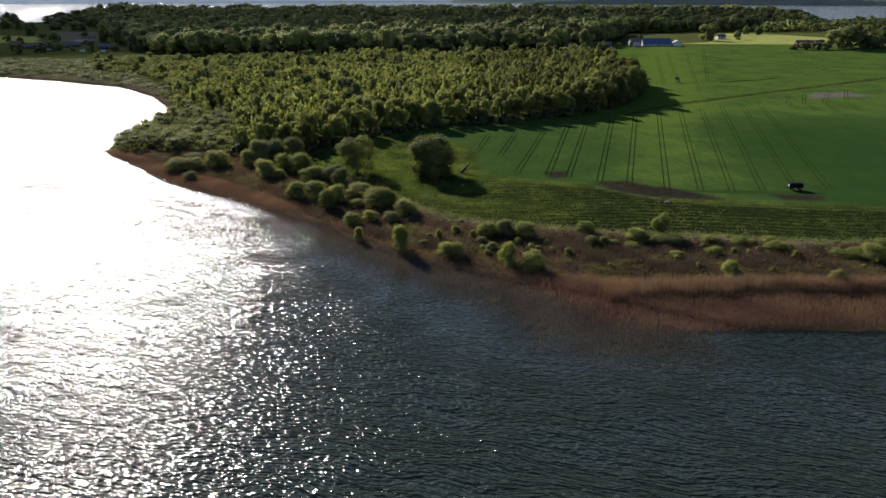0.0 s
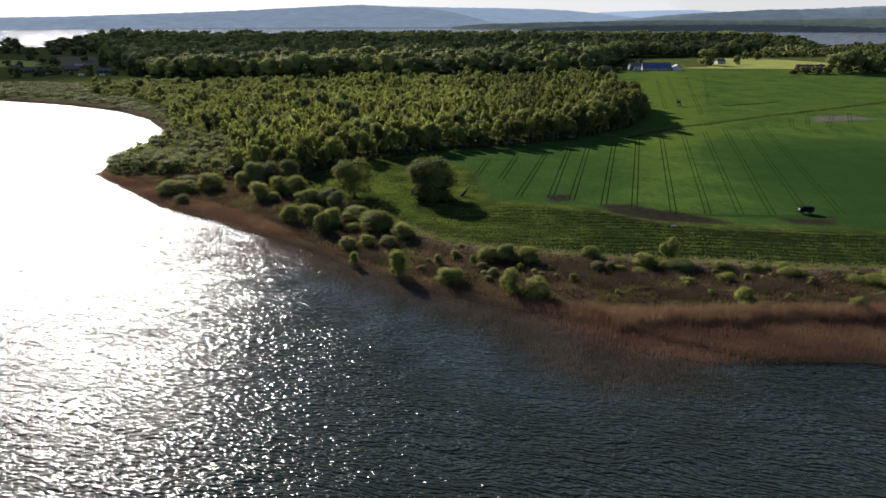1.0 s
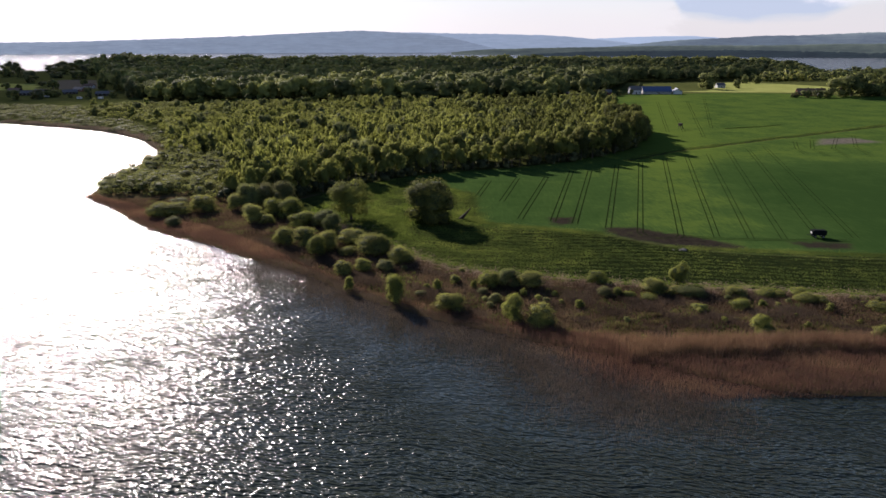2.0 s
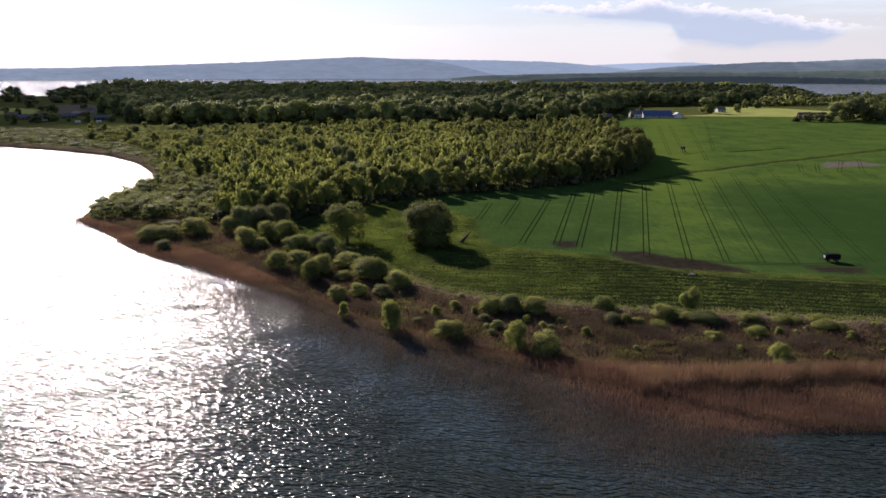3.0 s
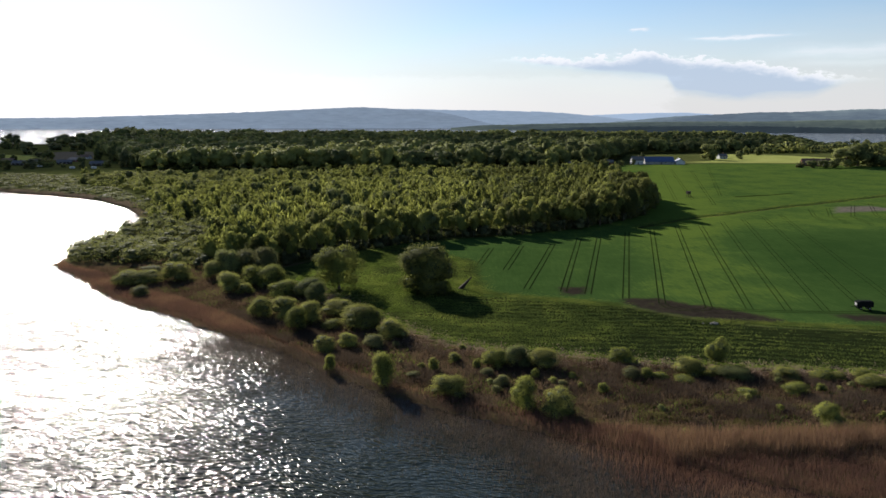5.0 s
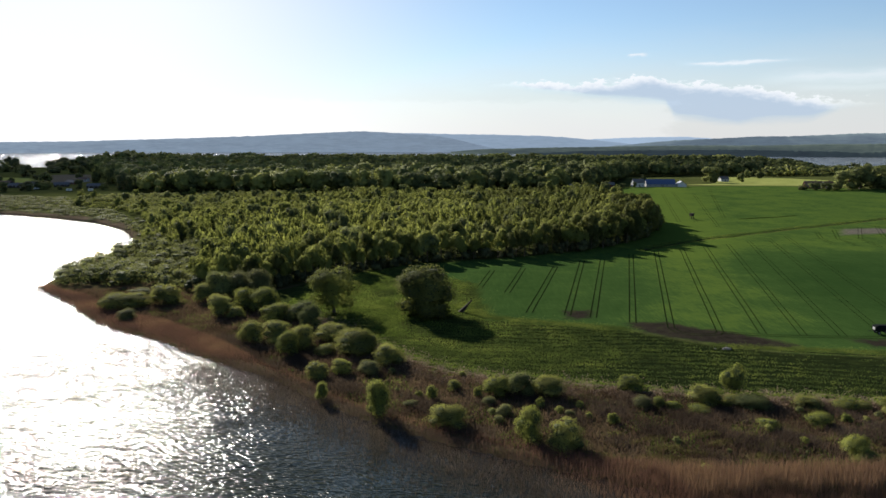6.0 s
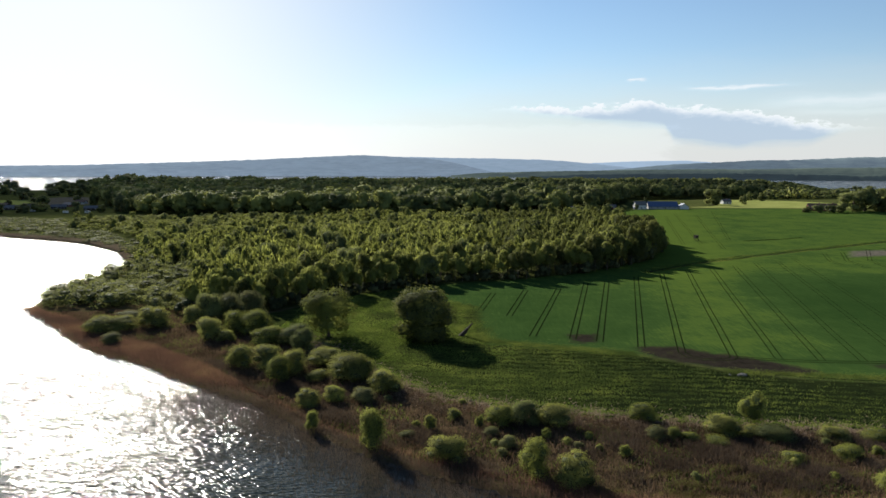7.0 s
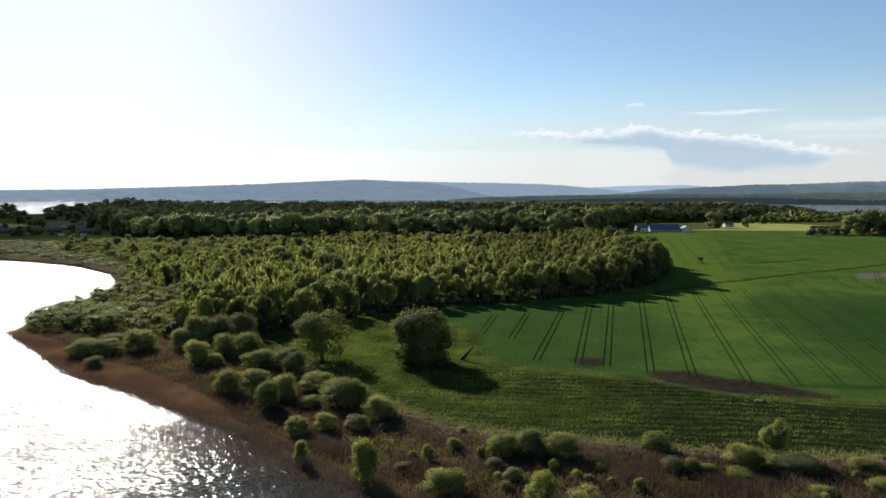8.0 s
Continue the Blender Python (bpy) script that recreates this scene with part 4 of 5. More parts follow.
px, py = pick(420000, (10, 185, 148, 166), lambda x, y: inside(x, y, BANK) & (np.sin(x * 0.4 + 1.7 * np.sin(y * 0.6)) * np.sin(y * 0.9 + np.sin(x * 0.3)) + np.random.default_rng(66).normal(0, 0.3, len(x)) > 0.1 + (y - 150) * 0.06), 66)
blades("olive_tussocks", px, py, 0.7, 0.05, 0.5, OLIVE_GRASS, "tussocks of olive grass behind the reeds", "grass", 66)
# a band of fresh grass between the meadow and the crop
BAND = [(5, 268), (14, 250), (24, 245), (37, 241), (50, 236)], [(70, 219.5), (92, 216.5), (115, 212.5), (170, 206)]
px, py = pick(600000, (0, 170, 200, 275), lambda x, y: np.minimum(line_distance(x, y, BAND[0], False) / 1.3, line_distance(x, y, BAND[1], False)) < np.abs(np.random.default_rng(67).normal(0, 1.7, len(x))), 67)
blades("fresh_band", px, py, 0.36, 0.045, 0.45, GRASS, "band of fresh bright grass at the edge of the crop", "grass", 67)

# brighter blades added in place of sunlight on the meadow round the trees
px, py = pick(150000, (-48, 40, 228, 335), lambda x, y: inside(x, y, MEADOW) & (signed(x, y, FIELD) < np.random.default_rng(68).normal(-0.5, 1.5, len(x))) & (np.random.default_rng(70).random(len(x)) < sstep((30 - x) / 35)) & (np.sin(x * 0.21 + 1.4 * np.sin(y * 0.13)) * np.sin(y * 0.17 + np.sin(x * 0.2)) + np.random.default_rng(69).normal(0, 0.4, len(x)) > -0.1), 69)
blades("lush_meadow", px, py, 0.4, 0.05, 0.45, LUSH, "bright grass added for the sunlit patch round the meadow trees", "grass", 69)

# small shrubs scattered over the bank
rng = np.random.default_rng(23)
px, py = pick(120, (-25, 120, 150, 215), lambda x, y: inside(x, y, BANK), 24)
for i in range(min(46, len(px))):
    w = rng.uniform(1.0, 2.6)
    SHRUB.plant(px[i], py[i], w, w * rng.uniform(0.6, 1.0), "small shrub among the dry sedge", "small shrubs on the bank", (Y, G, W, D, Y)[i % 5])


# ---- wheel tracks in the crop ----
def strip(name, pts, width, material, lift=0.05):
    """A narrow band laid along a line over the ground."""
    p = []
    for (ax, ay), (bx, by) in zip(pts[:-1], pts[1:]):
        n = max(1, int(math.hypot(bx - ax, by - ay) / 2.5))
        p += [(ax + (bx - ax) * i / n, ay + (by - ay) * i / n) for i in range(n)]
    p = np.array(p + [pts[-1]], float)
    t = np.gradient(p, axis=0)
    t /= np.linalg.norm(t, axis=1)[:, None] + 1e-9
    s = np.stack([-t[:, 1], t[:, 0]], 1) * width / 2
    a, b = p - s, p + s
    v = [(x, y, z + lift) for (x, y), z in zip(a, height(a[:, 0], a[:, 1]))] + [(x, y, z + lift) for (x, y), z in zip(b, height(b[:, 0], b[:, 1]))]
    n = len(p)
    ob = new(name, mesh_from(name, v, [(i, i + 1, n + i + 1, n + i) for i in range(n - 1)], [material]))
    ob.parent = ground
    return ob


def offset(pts, d):
    p = np.array(pts, float)
    t = np.gradient(p, axis=0)
    t /= np.linalg.norm(t, axis=1)[:, None]
    return [tuple(q) for q in p + np.stack([-t[:, 1], t[:, 0]], 1) * d]


# near-black: the crop's shadow over the wheel tracks is put into the soil colour
RUT = plain("soil_and_crop_shade", (0.009, 0.014, 0.005), 1.0, 0, 0.35, 0.6, 0.5)
TRACKS = [[(14, 292), (21, 327)], [(23, 284), (34, 332)], [(27, 255), (48, 337)], [(38, 252), (62, 352)], [(45, 249), (71, 353)], [(55, 243), (88, 370)],
          [(64, 237), (102, 378)], [(76, 233), (117, 387)], [(87, 232), (131, 394)], [(97, 230), (146, 404)], [(107, 229), (161, 414)], [(118, 228), (176, 423)],
          [(130, 230), (190, 434)]]
TRACKS_FAR = [[(200, 404), (205, 425), (218, 455)], [(208, 396), (214, 425), (232, 462)], [(218, 394), (226, 425), (254, 474)], [(232, 396), (242, 430), (268, 480)],
          [(153, 499), (201, 690)], [(164, 499), (218, 716)], [(169, 475), (232, 700)], [(190, 520), (262, 740)], [(142, 520), (180, 690)],
          [(64, 237), (64.5, 233), (67, 230.5), (71, 230), (74.5, 231), (76, 233)]]
for tr in TRACKS + TRACKS_FAR:
    for d in (-0.9, 0.9):
        strip("wheel_track", offset(tr, d), 0.25 if tr[0][1] > 300 else 0.38 - 0.16 * max(0.0, min(1.0, (tr[0][0] - 45) / 60)), RUT)
# the headland, where the wheel tracks turn, and a dark line below it
HEADLAND = [(76, 233), (82, 231.2), (90, 229.8), (100, 228.6), (112, 227.6), (126, 227)]
for d in (-0.9, 0.9):
    strip("wheel_track", offset(HEADLAND, d), 0.30, RUT)
strip("furrow", [(84, 215.6), (96, 213.2), (114, 210.2), (140, 207.6), (175, 205)], 0.6, RUT)
for line, wide in (([(198, 516), (228, 526), (246, 536)], 2.2), ([(206, 519), (224, 525)], 3.2)):
    strip("bare_strip", line, wide, RUT, 0.04)


# ---- thin evening cloud and glare low in the sky, far behind everything ----
def cloud_material():
    m = Nodes("cloud_and_glare")
    az, el = m.attr("azimuth"), m.attr("elevation")
    vec = m.add("ShaderNodeCombineXYZ", {0: az, 1: el, 2: 0.0}).outputs[0]
    def grain(sx, sy, detail=6, rough=0.6):
        return m.noise(1.0, m.add("ShaderNodeMapping", {"Vector": vec, "Scale": (sx, sy, 1)}).outputs[0], detail, rough)

    def along(points):
        """A level that follows the azimuth: azimuth 0 to 40 degrees, elevation 0 to 10."""
        return m.math("MULTIPLY", m.ramp(m.range(az, 0.0, 40.0, smooth=False), [(a / 40, (e / 10,) * 3) for a, e in points]), 10.0)
    puff, soft = m.math("SUBTRACT", grain(0.55, 1.5), 0.5), m.math("SUBTRACT", grain(0.16, 0.7, 4), 0.5)
    top = along([(0, 4.5), (3, 4.55), (6, 4.75), (10, 4.6), (13, 4.75), (16, 5.1), (18, 4.6), (21, 4.35), (24, 3.9), (27, 3.3), (30, 2.9), (34, 2.5)])
    foot = along([(0, 4.4), (6, 4.4), (9.5, 4.0), (11, 3.7), (14, 3.35), (17, 3.1), (17.7, 2.0), (22, 1.6), (27, 1.8), (29, 2.6), (31, 2.9), (34, 2.5)])
    fray = m.math("MULTIPLY_ADD", m.math("SUBTRACT", grain(1.6, 3.2, 5), 0.5), 0.75, puff)
    et = m.math("MULTIPLY_ADD", fray, 2.0, el)
    eb = m.math("MULTIPLY_ADD", soft, 1.2, el)
    ends = m.math("MULTIPLY", m.range(az, 2.5, 7.0), m.range(az, 33.0, 27.0))
    # the grey-blue underside of the long cloud, and its sunlit upper rim
    body = m.math("MULTIPLY", ends, m.math("MULTIPLY", m.range(m.math("SUBTRACT", et, top), 0.12, -0.2), m.range(m.math("SUBTRACT", eb, foot), -0.45, 0.3)))
    rim = m.math("MULTIPLY", body, m.range(m.math("SUBTRACT", et, m.math("MULTIPLY_ADD", fray, 1.2, top)), -0.95, -0.1))
    shade = m.math("SUBTRACT", body, rim)

    def streak(a0, a1, e0, thick):
        k = m.math("MULTIPLY", m.range(az, a0, a0 + 0.25 * (a1 - a0)), m.range(az, a1, a1 - 0.45 * (a1 - a0)))
        off = m.math("ABSOLUTE", m.math("SUBTRACT", m.math("MULTIPLY_ADD", soft, 0.9, m.math("MULTIPLY_ADD", puff, 0.5, el)), e0))
        return m.math("MULTIPLY", k, m.range(off, thick, 0.0))
    streaks = m.math("MAXIMUM", m.math("MAXIMUM", streak(17.3, 27.5, 5.85, 0.30), streak(13.9, 16.0, 6.6, 0.22)),
                     m.math("MAXIMUM", m.math("MULTIPLY", streak(22.0, 40.0, 4.6, 0.75), 0.8), m.math("MULTIPLY", streak(24.0, 40.0, 3.9, 0.5), 0.5)))
    # a paler bank below on the sunward side
    bank = m.math("MULTIPLY", m.range(m.math("MULTIPLY_ADD", puff, 1.1, el), 3.5, 3.0), m.range(m.math("MULTIPLY_ADD", puff, 5.0, az), 18.5, 16.5))
    # sun glare and horizon haze, painted as glow on the cloud sheet
    glow = m.math("MULTIPLY", m.range(az, 10.0, -24.0), m.range(el, -2.0, 22.0, 0.98, 0.80))
    low = m.range(m.math("MULTIPLY_ADD", soft, 2.0, el), 9.5, 0.0, 0.0, 0.90)
    bright = m.math("MAXIMUM", m.math("MAXIMUM", rim, streaks), m.math("MULTIPLY", bank, 0.35))
    alpha = m.math("MAXIMUM", m.math("MAXIMUM", m.math("MULTIPLY", streaks, 0.75), glow), m.math("MAXIMUM", m.math("MAXIMUM", low, m.math("MULTIPLY", bank, 0.7)), m.math("MULTIPLY", body, 0.92)))
    # the cloud's shaded underside and sunlit rim are put into its emission
    col = m.mix(shade, (0.92, 0.955, 0.99), (0.64, 0.79, 0.98))
    em = m.add("ShaderNodeEmission", {"Color": col, "Strength": m.math("MULTIPLY_ADD", bright, 0.12, m.math("MULTIPLY_ADD", glow, 0.175, 0.385))})
    tr = m.add("ShaderNodeBsdfTransparent")
    return m.finish(m.add("ShaderNodeMixShader", {0: alpha, 1: tr.outputs[0], 2: em.outputs[0]}).outputs[0])


def cloud_sheet():
    az, el = np.arange(-50, 50.1, 1.0), np.arange(-0.5, 20.1, 0.5)
    A, E = np.meshgrid(az, el)
    A, E = A.ravel(), E.ravel()
    r = 4880.0
    v = np.stack([r * np.cos(np.radians(E)) * np.sin(np.radians(A)), r * np.cos(np.radians(E)) * np.cos(np.radians(A)), 55 + r * np.sin(np.radians(E))], 1)
    n = len(az)
    i = np.arange(len(A)).reshape(len(el), n)
    q = np.stack([i[:-1, :-1], i[:-1, 1:], i[1:, 1:], i[1:, :-1]], -1).reshape(-1, 4)
    me = array_mesh("backdrop_cloud", v, q, cloud_material())
    add_attr(me, "azimuth", A)
    add_attr(me, "elevation", E)
    return tagged(new("backdrop_cloud", me), "glowing backdrop of thin evening cloud, sun glare and haze over the hills", "cloud", kind="structure")


cloud_sheet()


# ---- buildings and things on the land ----
def box_bm(sx, sy, sz, at=(0, 0, 0), bevel=0.0):
    bm = bmesh.new()
    bmesh.ops.create_cube(bm, size=1.0, matrix=Matrix.Translation((at[0], at[1], at[2] + sz / 2)) @ Matrix.Diagonal((sx, sy, sz, 1)))
    if bevel:
        bmesh.ops.bevel(bm, geom=bm.edges[:], offset=bevel, segments=2, affect="EDGES")
    return bm


def poly_bm(verts, faces):
    bm = bmesh.new()
    vs = [bm.verts.new(v) for v in verts]
    for f in faces:
        bm.faces.new([vs[i] for i in f])
    bmesh.ops.recalc_face_normals(bm, faces=bm.faces[:])
    return bm


def part(name, bm, material, parent, label=""):
    me = bpy.data.meshes.new(name)
    bm.to_mesh(me)
    bm.free()
    me.materials.append(material)
    ob = new(name, me)
    ob.parent = parent
    if label:
        ob["label"] = label
    return ob


def thing(name, x, y, turn, label, category, group="", lift=0.0):
    ob = new(name)
    ob.empty_display_size = 0.3
    ob.matrix_world = pose(x, y, floor_at(x, y) + lift, 0, 0, turn)
    return tagged(ob, label, category, group)


WHITE = plain("white_render", (0.5, 0.5, 0.48), 0.8, 0, 0.08, 0.5)
BOARD = plain("grey_board", (0.28, 0.28, 0.27), 0.9, 0, 0.2, 0.6)
TIN = plain("blue_grey_sheet_metal", (0.07, 0.10, 0.18), 0.8, 0.0, 0.08, 0.3)
PALEROOF = plain("pale_sheet_metal", (0.18, 0.20, 0.23), 0.6, 0.0, 0.06, 0.3)
DARKWOOD = plain("dark_timber", (0.05, 0.04, 0.032), 0.85, 0, 0.25, 1.0)
REDWOOD = plain("red_brown_timber", (0.16, 0.06, 0.04), 0.85, 0, 0.2, 1.0)
TILE = plain("grey_roof_tile", (0.12, 0.11, 0.11), 0.7, 0, 0.25, 1.2)
BROWNTILE = plain("brown_roof_tile", (0.17, 0.10, 0.07), 0.75, 0, 0.25, 1.2)
PANE = plain("window_glass", (0.03, 0.035, 0.04), 0.1, 0, 0.1, 1.0, 0.0)
BLACK = plain("black_paint", (0.010, 0.012, 0.012), 0.95, 0, 0.2, 1.0)
RUBBER = plain("rubber", (0.015, 0.015, 0.015), 0.9, 0, 0.2, 1.0)
STEEL = plain("worn_steel", (0.25, 0.25, 0.24), 0.5, 0.7, 0.2, 2.0)
STONE = plain("pale_stone", (0.13, 0.125, 0.11), 0.9, 0, 0.25, 1.5, 0.6)


def house(x, y, turn, long, deep, eave, rise, wall, roof, label, windows=3, chimney=True, category="house", name="house"):
    """A gabled house, ridge along its length; windows and a door face its front."""
    ob = thing(name, x, y, turn, label, category, lift=-0.2)
    l, d = long / 2, deep / 2
    part("wall", poly_bm([(-l, -d, 0), (l, -d, 0), (l, d, 0), (-l, d, 0), (-l, -d, eave), (l, -d, eave), (l, d, eave), (-l, d, eave), (-l, 0, eave + rise), (l, 0, eave + rise)],
                         [(0, 1, 5, 4), (2, 3, 7, 6), (1, 2, 6, 9, 5), (3, 0, 4, 8, 7), (0, 3, 2, 1)]), wall, ob)
    o, k = 0.5, rise / d
    bm = bmesh.new()
    for s in (-1, 1):
        pts = [(-l - o, s * (d + o), eave - o * k), (l + o, s * (d + o), eave - o * k), (l + o, 0, eave + rise), (-l - o, 0, eave + rise)]
        lo = [bm.verts.new((a, b, c + 0.06)) for a, b, c in pts]
        hi = [bm.verts.new((a, b, c + 0.32)) for a, b, c in pts]
        bm.faces.new(lo)
        bm.faces.new(hi)
        for i in range(4):
            bm.faces.new((lo[i], lo[(i + 1) % 4], hi[(i + 1) % 4], hi[i]))
    bmesh.ops.recalc_face_normals(bm, faces=bm.faces[:])
    rf = part("roof", bm, roof, ob)
    if chimney:
        part("chimney", box_bm(0.8, 0.8, 1.6, (l * 0.3, 0.2, eave + rise - 0.5), 0.03), BROWNTILE, rf)
    for i in range(windows):
        wx_ = -l + (i + 0.5) * long / windows
        w = part("window", box_bm(1.3, 0.12, 1.3, (wx_, -d - 0.03, min(1.2, eave - 1.6)), 0.02), WHITE, ob)
        part("pane", box_bm(1.05, 0.06, 1.05, (wx_, -d - 0.09, min(1.2, eave - 1.6) + 0.12)), PANE, w)
    part("door", box_bm(1.0, 0.1, 2.0, (l * 0.12, -d - 0.03, 0.2), 0.02), DARKWOOD, ob)
    return ob


house(226.5, 784, -4, 29, 15, 2.8, 4.6, BOARD, TIN, "long grey-white barn with a blue-grey sheet-metal roof", 5, False, "barn", "barn")
house(247.5, 781, 84, 11, 9, 2.6, 3.2, WHITE, PALEROOF, "white gabled annex at the end of the long barn", 2, False, "shed", "shed")
house(203, 781, 8, 11, 8, 4.5, 3.5, WHITE, TILE, "white farmhouse with a grey roof beside the barn")
house(126, 733, 50, 9, 7, 3.0, 3.2, DARKWOOD, TILE, "small dark timber cottage with a grey gable roof")
house(172, 775, -15, 10, 6, 2.6, 2.2, REDWOOD, TILE, "low red-brown timber outbuilding")
house(332, 884, 10, 10, 7, 3.2, 2.4, WHITE, TILE, "small white house between round trees")
house(372, 758, -12, 16, 9, 3.2, 4.0, REDWOOD, BROWNTILE, "farmhouse with a brown tiled roof behind a hedge")
house(390, 764, 20, 12, 8, 3.2, 3.6, WHITE, BROWNTILE, "white farm cottage with a brown tiled roof under trees")
COTTAGE = "low dark timber holiday cottage near the bay"
for x, y, turn, l, d, wall, roof in [(-467, 827, 12, 16, 8, DARKWOOD, TILE), (-506, 874, -5, 14, 8, DARKWOOD, BROWNTILE), (-464, 854, 15, 12, 7, WHITE, TILE),
                                     (-426, 845, 30, 15, 8, DARKWOOD, TILE), (-439, 894, -20, 14, 8, REDWOOD, TILE), (-373, 818, 8, 19, 9, DARKWOOD, TILE), (-460, 962, 0, 12, 8, WHITE, BROWNTILE)]:
    house(x, y, turn, l, d, 2.7, 2.4, wall, roof, COTTAGE if wall is DARKWOOD else "small pale cottage near the bay" if wall is WHITE else "small red-brown cottage near the bay", 4)


def wheel(parent, x, y, r):
    bm = bmesh.new()
    bmesh.ops.create_cone(bm, cap_ends=True, segments=16, radius1=r, radius2=r, depth=0.28, matrix=pose(x, y, r, 90, 0, 0))
    bmesh.ops.bevel(bm, geom=bm.edges[:], offset=0.05, segments=2, affect="EDGES")
    w = part("wheel", bm, RUBBER, parent)
    bm = bmesh.new()
    bmesh.ops.create_cone(bm, cap_ends=True, segments=12, radius1=r * 0.5, radius2=r * 0.5, depth=0.3, matrix=pose(x, y, r, 90, 0, 0))
    part("rim", bm, STEEL, w)


def caravan(x, y, turn):
    ob = thing("caravan", x, y, turn, "white touring caravan parked by the bay", "caravan", "caravans by the bay")
    body = part("body", box_bm(5.2, 2.2, 2.1, (0, 0, 0.45), 0.25), WHITE, ob)
    part("window", box_bm(1.6, 0.06, 0.6, (0, -1.11, 1.5), 0.02), PANE, body)
    for s in (-1, 1):
        wheel(ob, 0.3, s * 0.95, 0.34)
    part("drawbar", box_bm(1.4, 0.12, 0.1, (-3.2, 0, 0.45), 0.02), STEEL, ob)


for x, y, turn in [(-378, 769, 5), (-356, 769, -8), (-426, 795, 40)]:
    caravan(x, y, turn)

# black farm trailer in the crop
tr = thing("farm_trailer", 118.4, 231, -6, "black high-sided farm trailer standing on bare soil", "trailer")
bd = part("body", box_bm(4.3, 2.1, 1.35, (0, 0, 0.95), 0.06), BLACK, tr)
for i in range(6):
    part("rib", box_bm(0.1, 0.08, 1.25, (-1.9 + i * 0.76, -1.08, 1.0), 0.02), BLACK, bd)
part("load", box_bm(3.6, 1.7, 0.35, (0.2, 0, 2.15), 0.12), BLACK, tr)
part("front_panel", box_bm(0.06, 1.2, 0.7, (-2.18, 0, 1.2), 0.02), BOARD, tr, "grey front panel")
part("chassis", box_bm(4.4, 0.9, 0.2, (0, 0, 0.74), 0.03), RUBBER, tr)
part("drawbar", box_bm(1.3, 0.14, 0.14, (-2.8, 0, 0.7), 0.02), RUBBER, tr)
for wx_ in (-1.2, 1.2):
    for s in (-1, 1):
        wheel(tr, wx_, s * 0.9, 0.45)

# raised hide for hunting
hd = thing("raised_hide", 166, 514, 20, "dark wooden raised hunting hide with a ladder in the crop", "hunting hide")
for sx in (-1, 1):
    for sy in (-1, 1):
        part("leg", box_bm(0.16, 0.16, 2.2, (sx * 0.8, sy * 0.8, 0), 0.01), DARKWOOD, hd)
part("cabin", box_bm(2.1, 2.1, 1.7, (0, 0, 2.2), 0.03), DARKWOOD, hd)
part("roof", box_bm(2.6, 2.6, 0.14, (0, 0, 3.9), 0.03), DARKWOOD, hd)
ld = new("ladder", mesh_from("ladder", [(1.2, -0.3, 2.3), (1.3, -0.3, 2.3), (2.6, -0.3, 0), (2.5, -0.3, 0), (1.2, 0.3, 2.3), (1.3, 0.3, 2.3), (2.6, 0.3, 0), (2.5, 0.3, 0)], [(0, 1, 2, 3), (4, 5, 6, 7), (0, 3, 7, 4)], [DARKWOOD]))
ld.parent = hd

# dead trunk leaning out of the grass, and stones cleared from the field
v, q = limb_arrays(91, 0.16, 1.0, 0.075, 0, 0.6)
tk = new("dead_trunk", array_mesh("dead_trunk", v, q, DARKWOOD))
tk.matrix_world = pose(6.5, 256, floor_at(6.5, 256), 18, 38, 0) @ Matrix.Diagonal((10, 10, 5.6, 1))
tagged(tk, "dark dead trunk leaning out of the grass", "trunk")
rng = np.random.default_rng(31)
for i in range(6):
    bm = bmesh.new()
    bmesh.ops.create_icosphere(bm, subdivisions=2, radius=1.0)
    for vv in bm.verts:
        vv.co *= 1 + 0.25 * noise.noise(vv.co * 1.7 + Vector((i * 5.0, 0, 0)))
    me = bpy.data.meshes.new("field_stone")
    bm.to_mesh(me)
    bm.free()
    me.materials.append(STONE)
    st = new("field_stone", me)
    sx_, sy_ = 69.5 + rng.uniform(-2.4, 2.4), 217.3 + rng.uniform(-1.0, 1.0)
    r = rng.uniform(0.25, 0.6)
    st.matrix_world = pose(sx_, sy_, floor_at(sx_, sy_) + r * 0.25, 0, 0, rng.uniform(0, 360)) @ Matrix.Diagonal((r * 1.5, r, r * 0.7, 1))
    tagged(st, "pale stone in a heap at the field's edge", "stone", "stones cleared from the field")

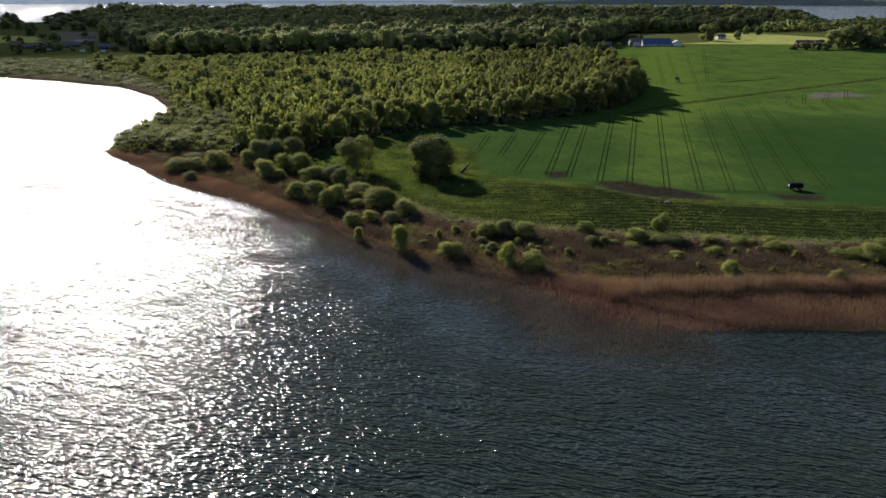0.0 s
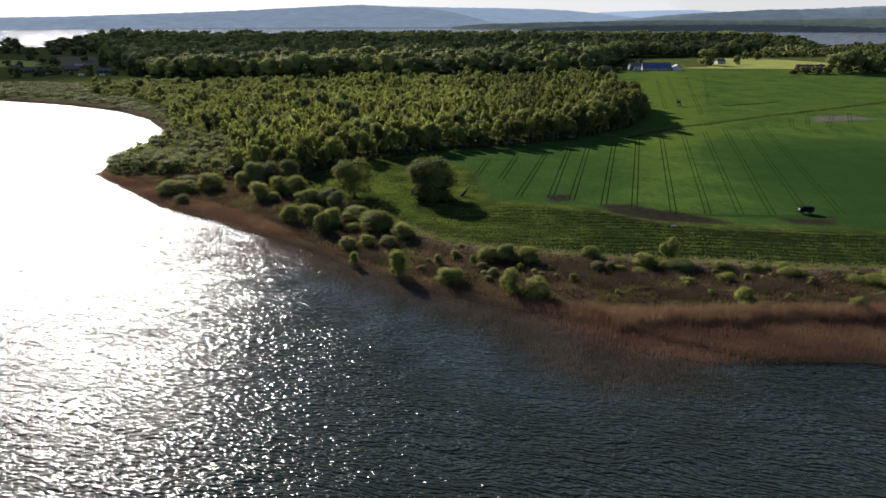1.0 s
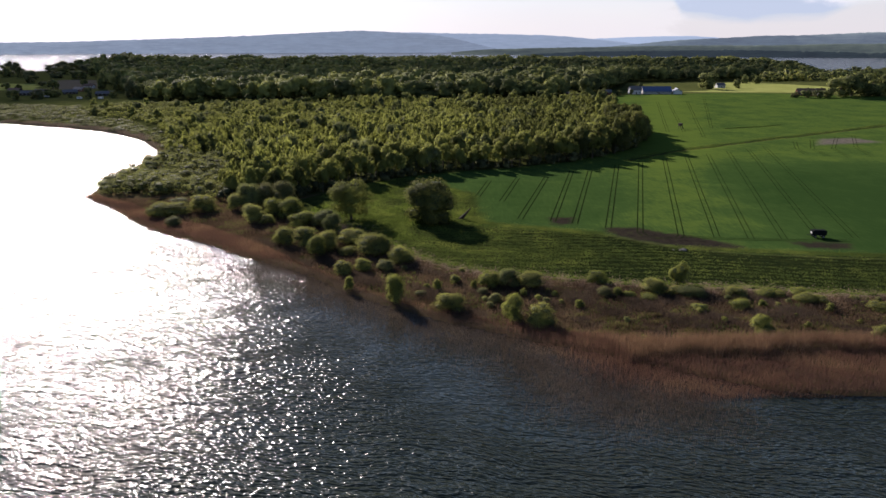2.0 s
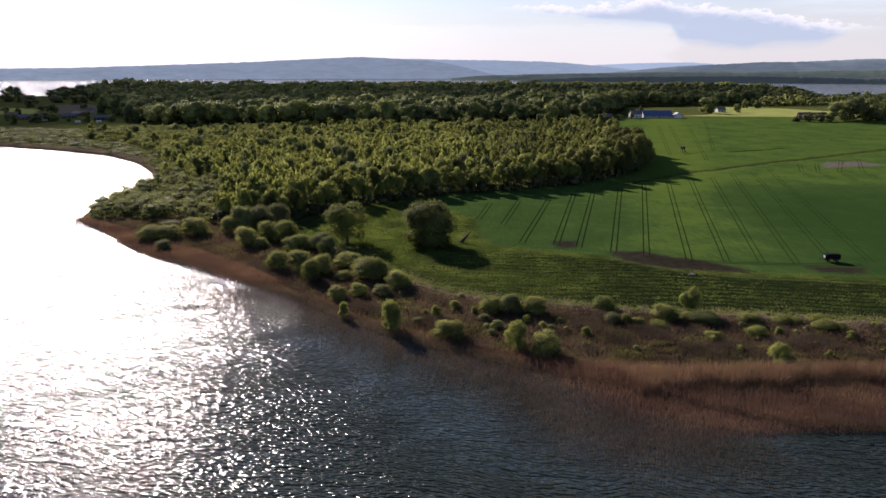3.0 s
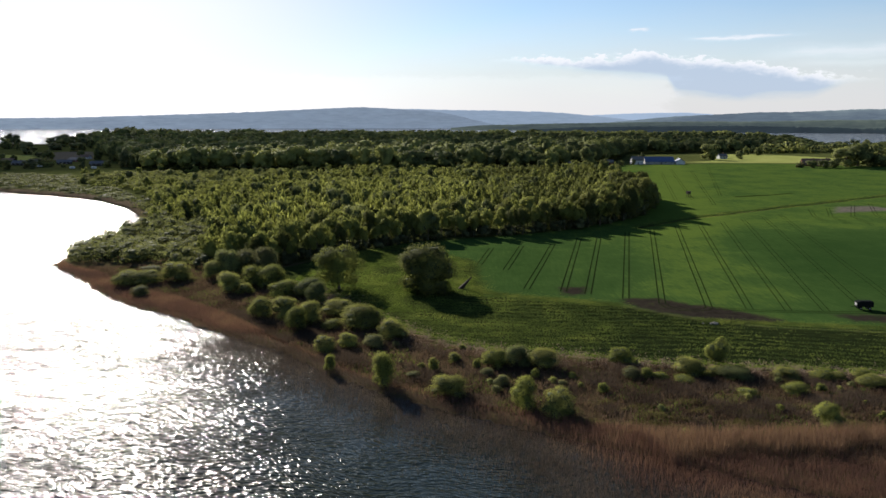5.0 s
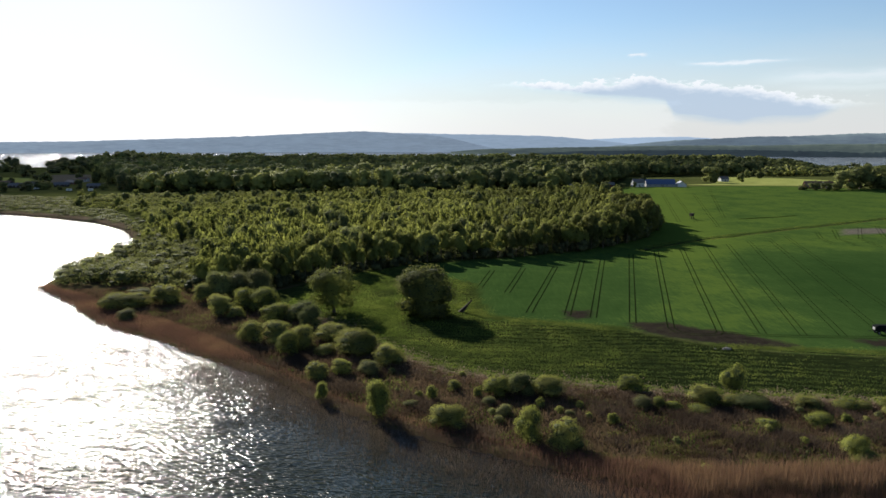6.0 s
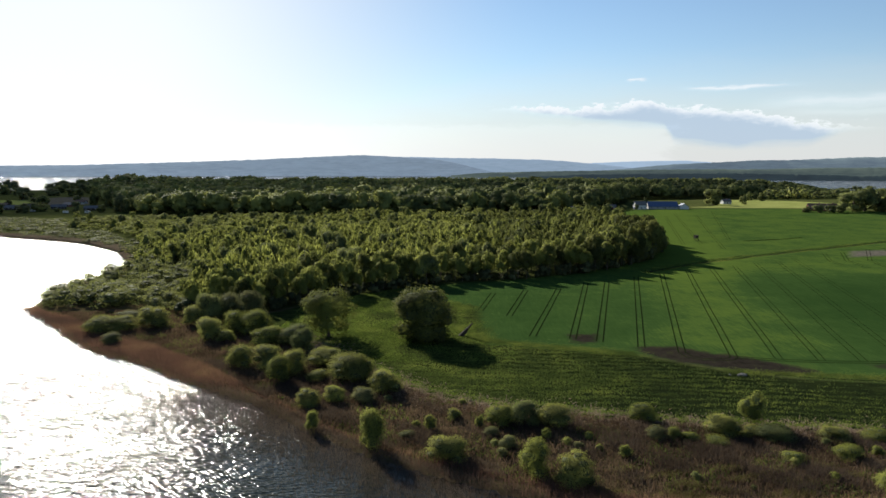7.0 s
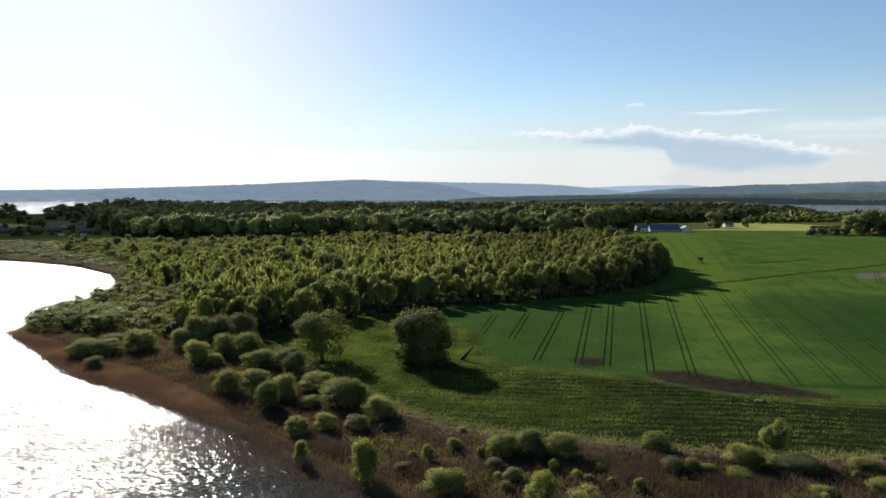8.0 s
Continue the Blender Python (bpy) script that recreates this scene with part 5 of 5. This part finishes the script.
# trees round the farms and the settlement
ROUND = Plants("farm_tree", "tree", "full", 4, 1300, 0.05, LEAF_OAK, BARK, 20, (0.34, 0.75, 0.03, 5, 0.15), 16, 16, 2, 0.62)
FARM = [(400, 744, 28, 21), (416, 752, 32, 25), (436, 752, 30, 23), (384, 737, 14, 9), (373, 735, 12, 8), (362, 736, 12, 8), (352, 738, 10, 6), (452, 764, 26, 21),
        (308, 860, 24, 20), (348, 872, 10, 11), (420, 985, 12, 13), (405, 990, 10, 12), (197, 770, 5, 6), (212, 792, 6, 12), (160, 742, 11, 9), (146, 744, 21, 20), (183, 764, 7, 5)]
BAY = [(-794, 1365, 25, 20), (-777, 1316, 18, 16), (-738, 1293, 16, 14), (-608, 1087, 20, 15), (-471, 894, 13, 11), (-423, 801, 17, 7), (-426, 777, 14, 7), (-442, 761, 12, 8),
       (-554, 938, 10, 6), (-664, 1271, 23, 10), (-728, 1417, 28, 13), (-606, 1229, 26, 11), (-696, 1444, 24, 14), (-432, 938, 11, 17), (-392, 894, 12, 18), (-376, 785, 8, 9),
       (-491, 1014, 10, 7), (-354, 793, 8, 6), (-333, 793, 16, 14), (-320, 785, 14, 12), (-668, 1210, 11, 6), (-791, 1503, 34, 14), (-813, 1601, 36, 15), (-643, 1365, 21, 13),
       (-549, 1014, 11, 5), (-538, 938, 8, 5), (-400, 793, 6, 3)]
for x, y, w, h in FARM:
    ROUND.plant(x, y, w, h, "broad leafy tree beside the farm buildings", "trees round the farm")
# lighter leaf colours put the haze over the bay into these trees
for i, (x, y, w, h) in enumerate(BAY):
    ROUND.plant(x, y, w * 1.2, h * 1.4, "dark leafy tree among the cottages by the bay", "trees by the bay", LEAF_OAK if i % 3 else LEAF_OLIVE)

# rounder trees standing here and there in the marsh wood
px, py = scatter(WOODS_FRONT, 33, 41)
rng = np.random.default_rng(42)
for x, y in zip(px, py):
    h = rng.uniform(12.5, 16.5) * (0.35 + 0.65 * marsh_growth(x, y))
    ROUND.plant(x, y, h * rng.uniform(0.7, 0.95), h, "round dark-leaved tree standing in the marsh wood", "round trees in the marsh wood", LEAF_OAK if rng.random() < 0.5 else LEAF_MARSH)
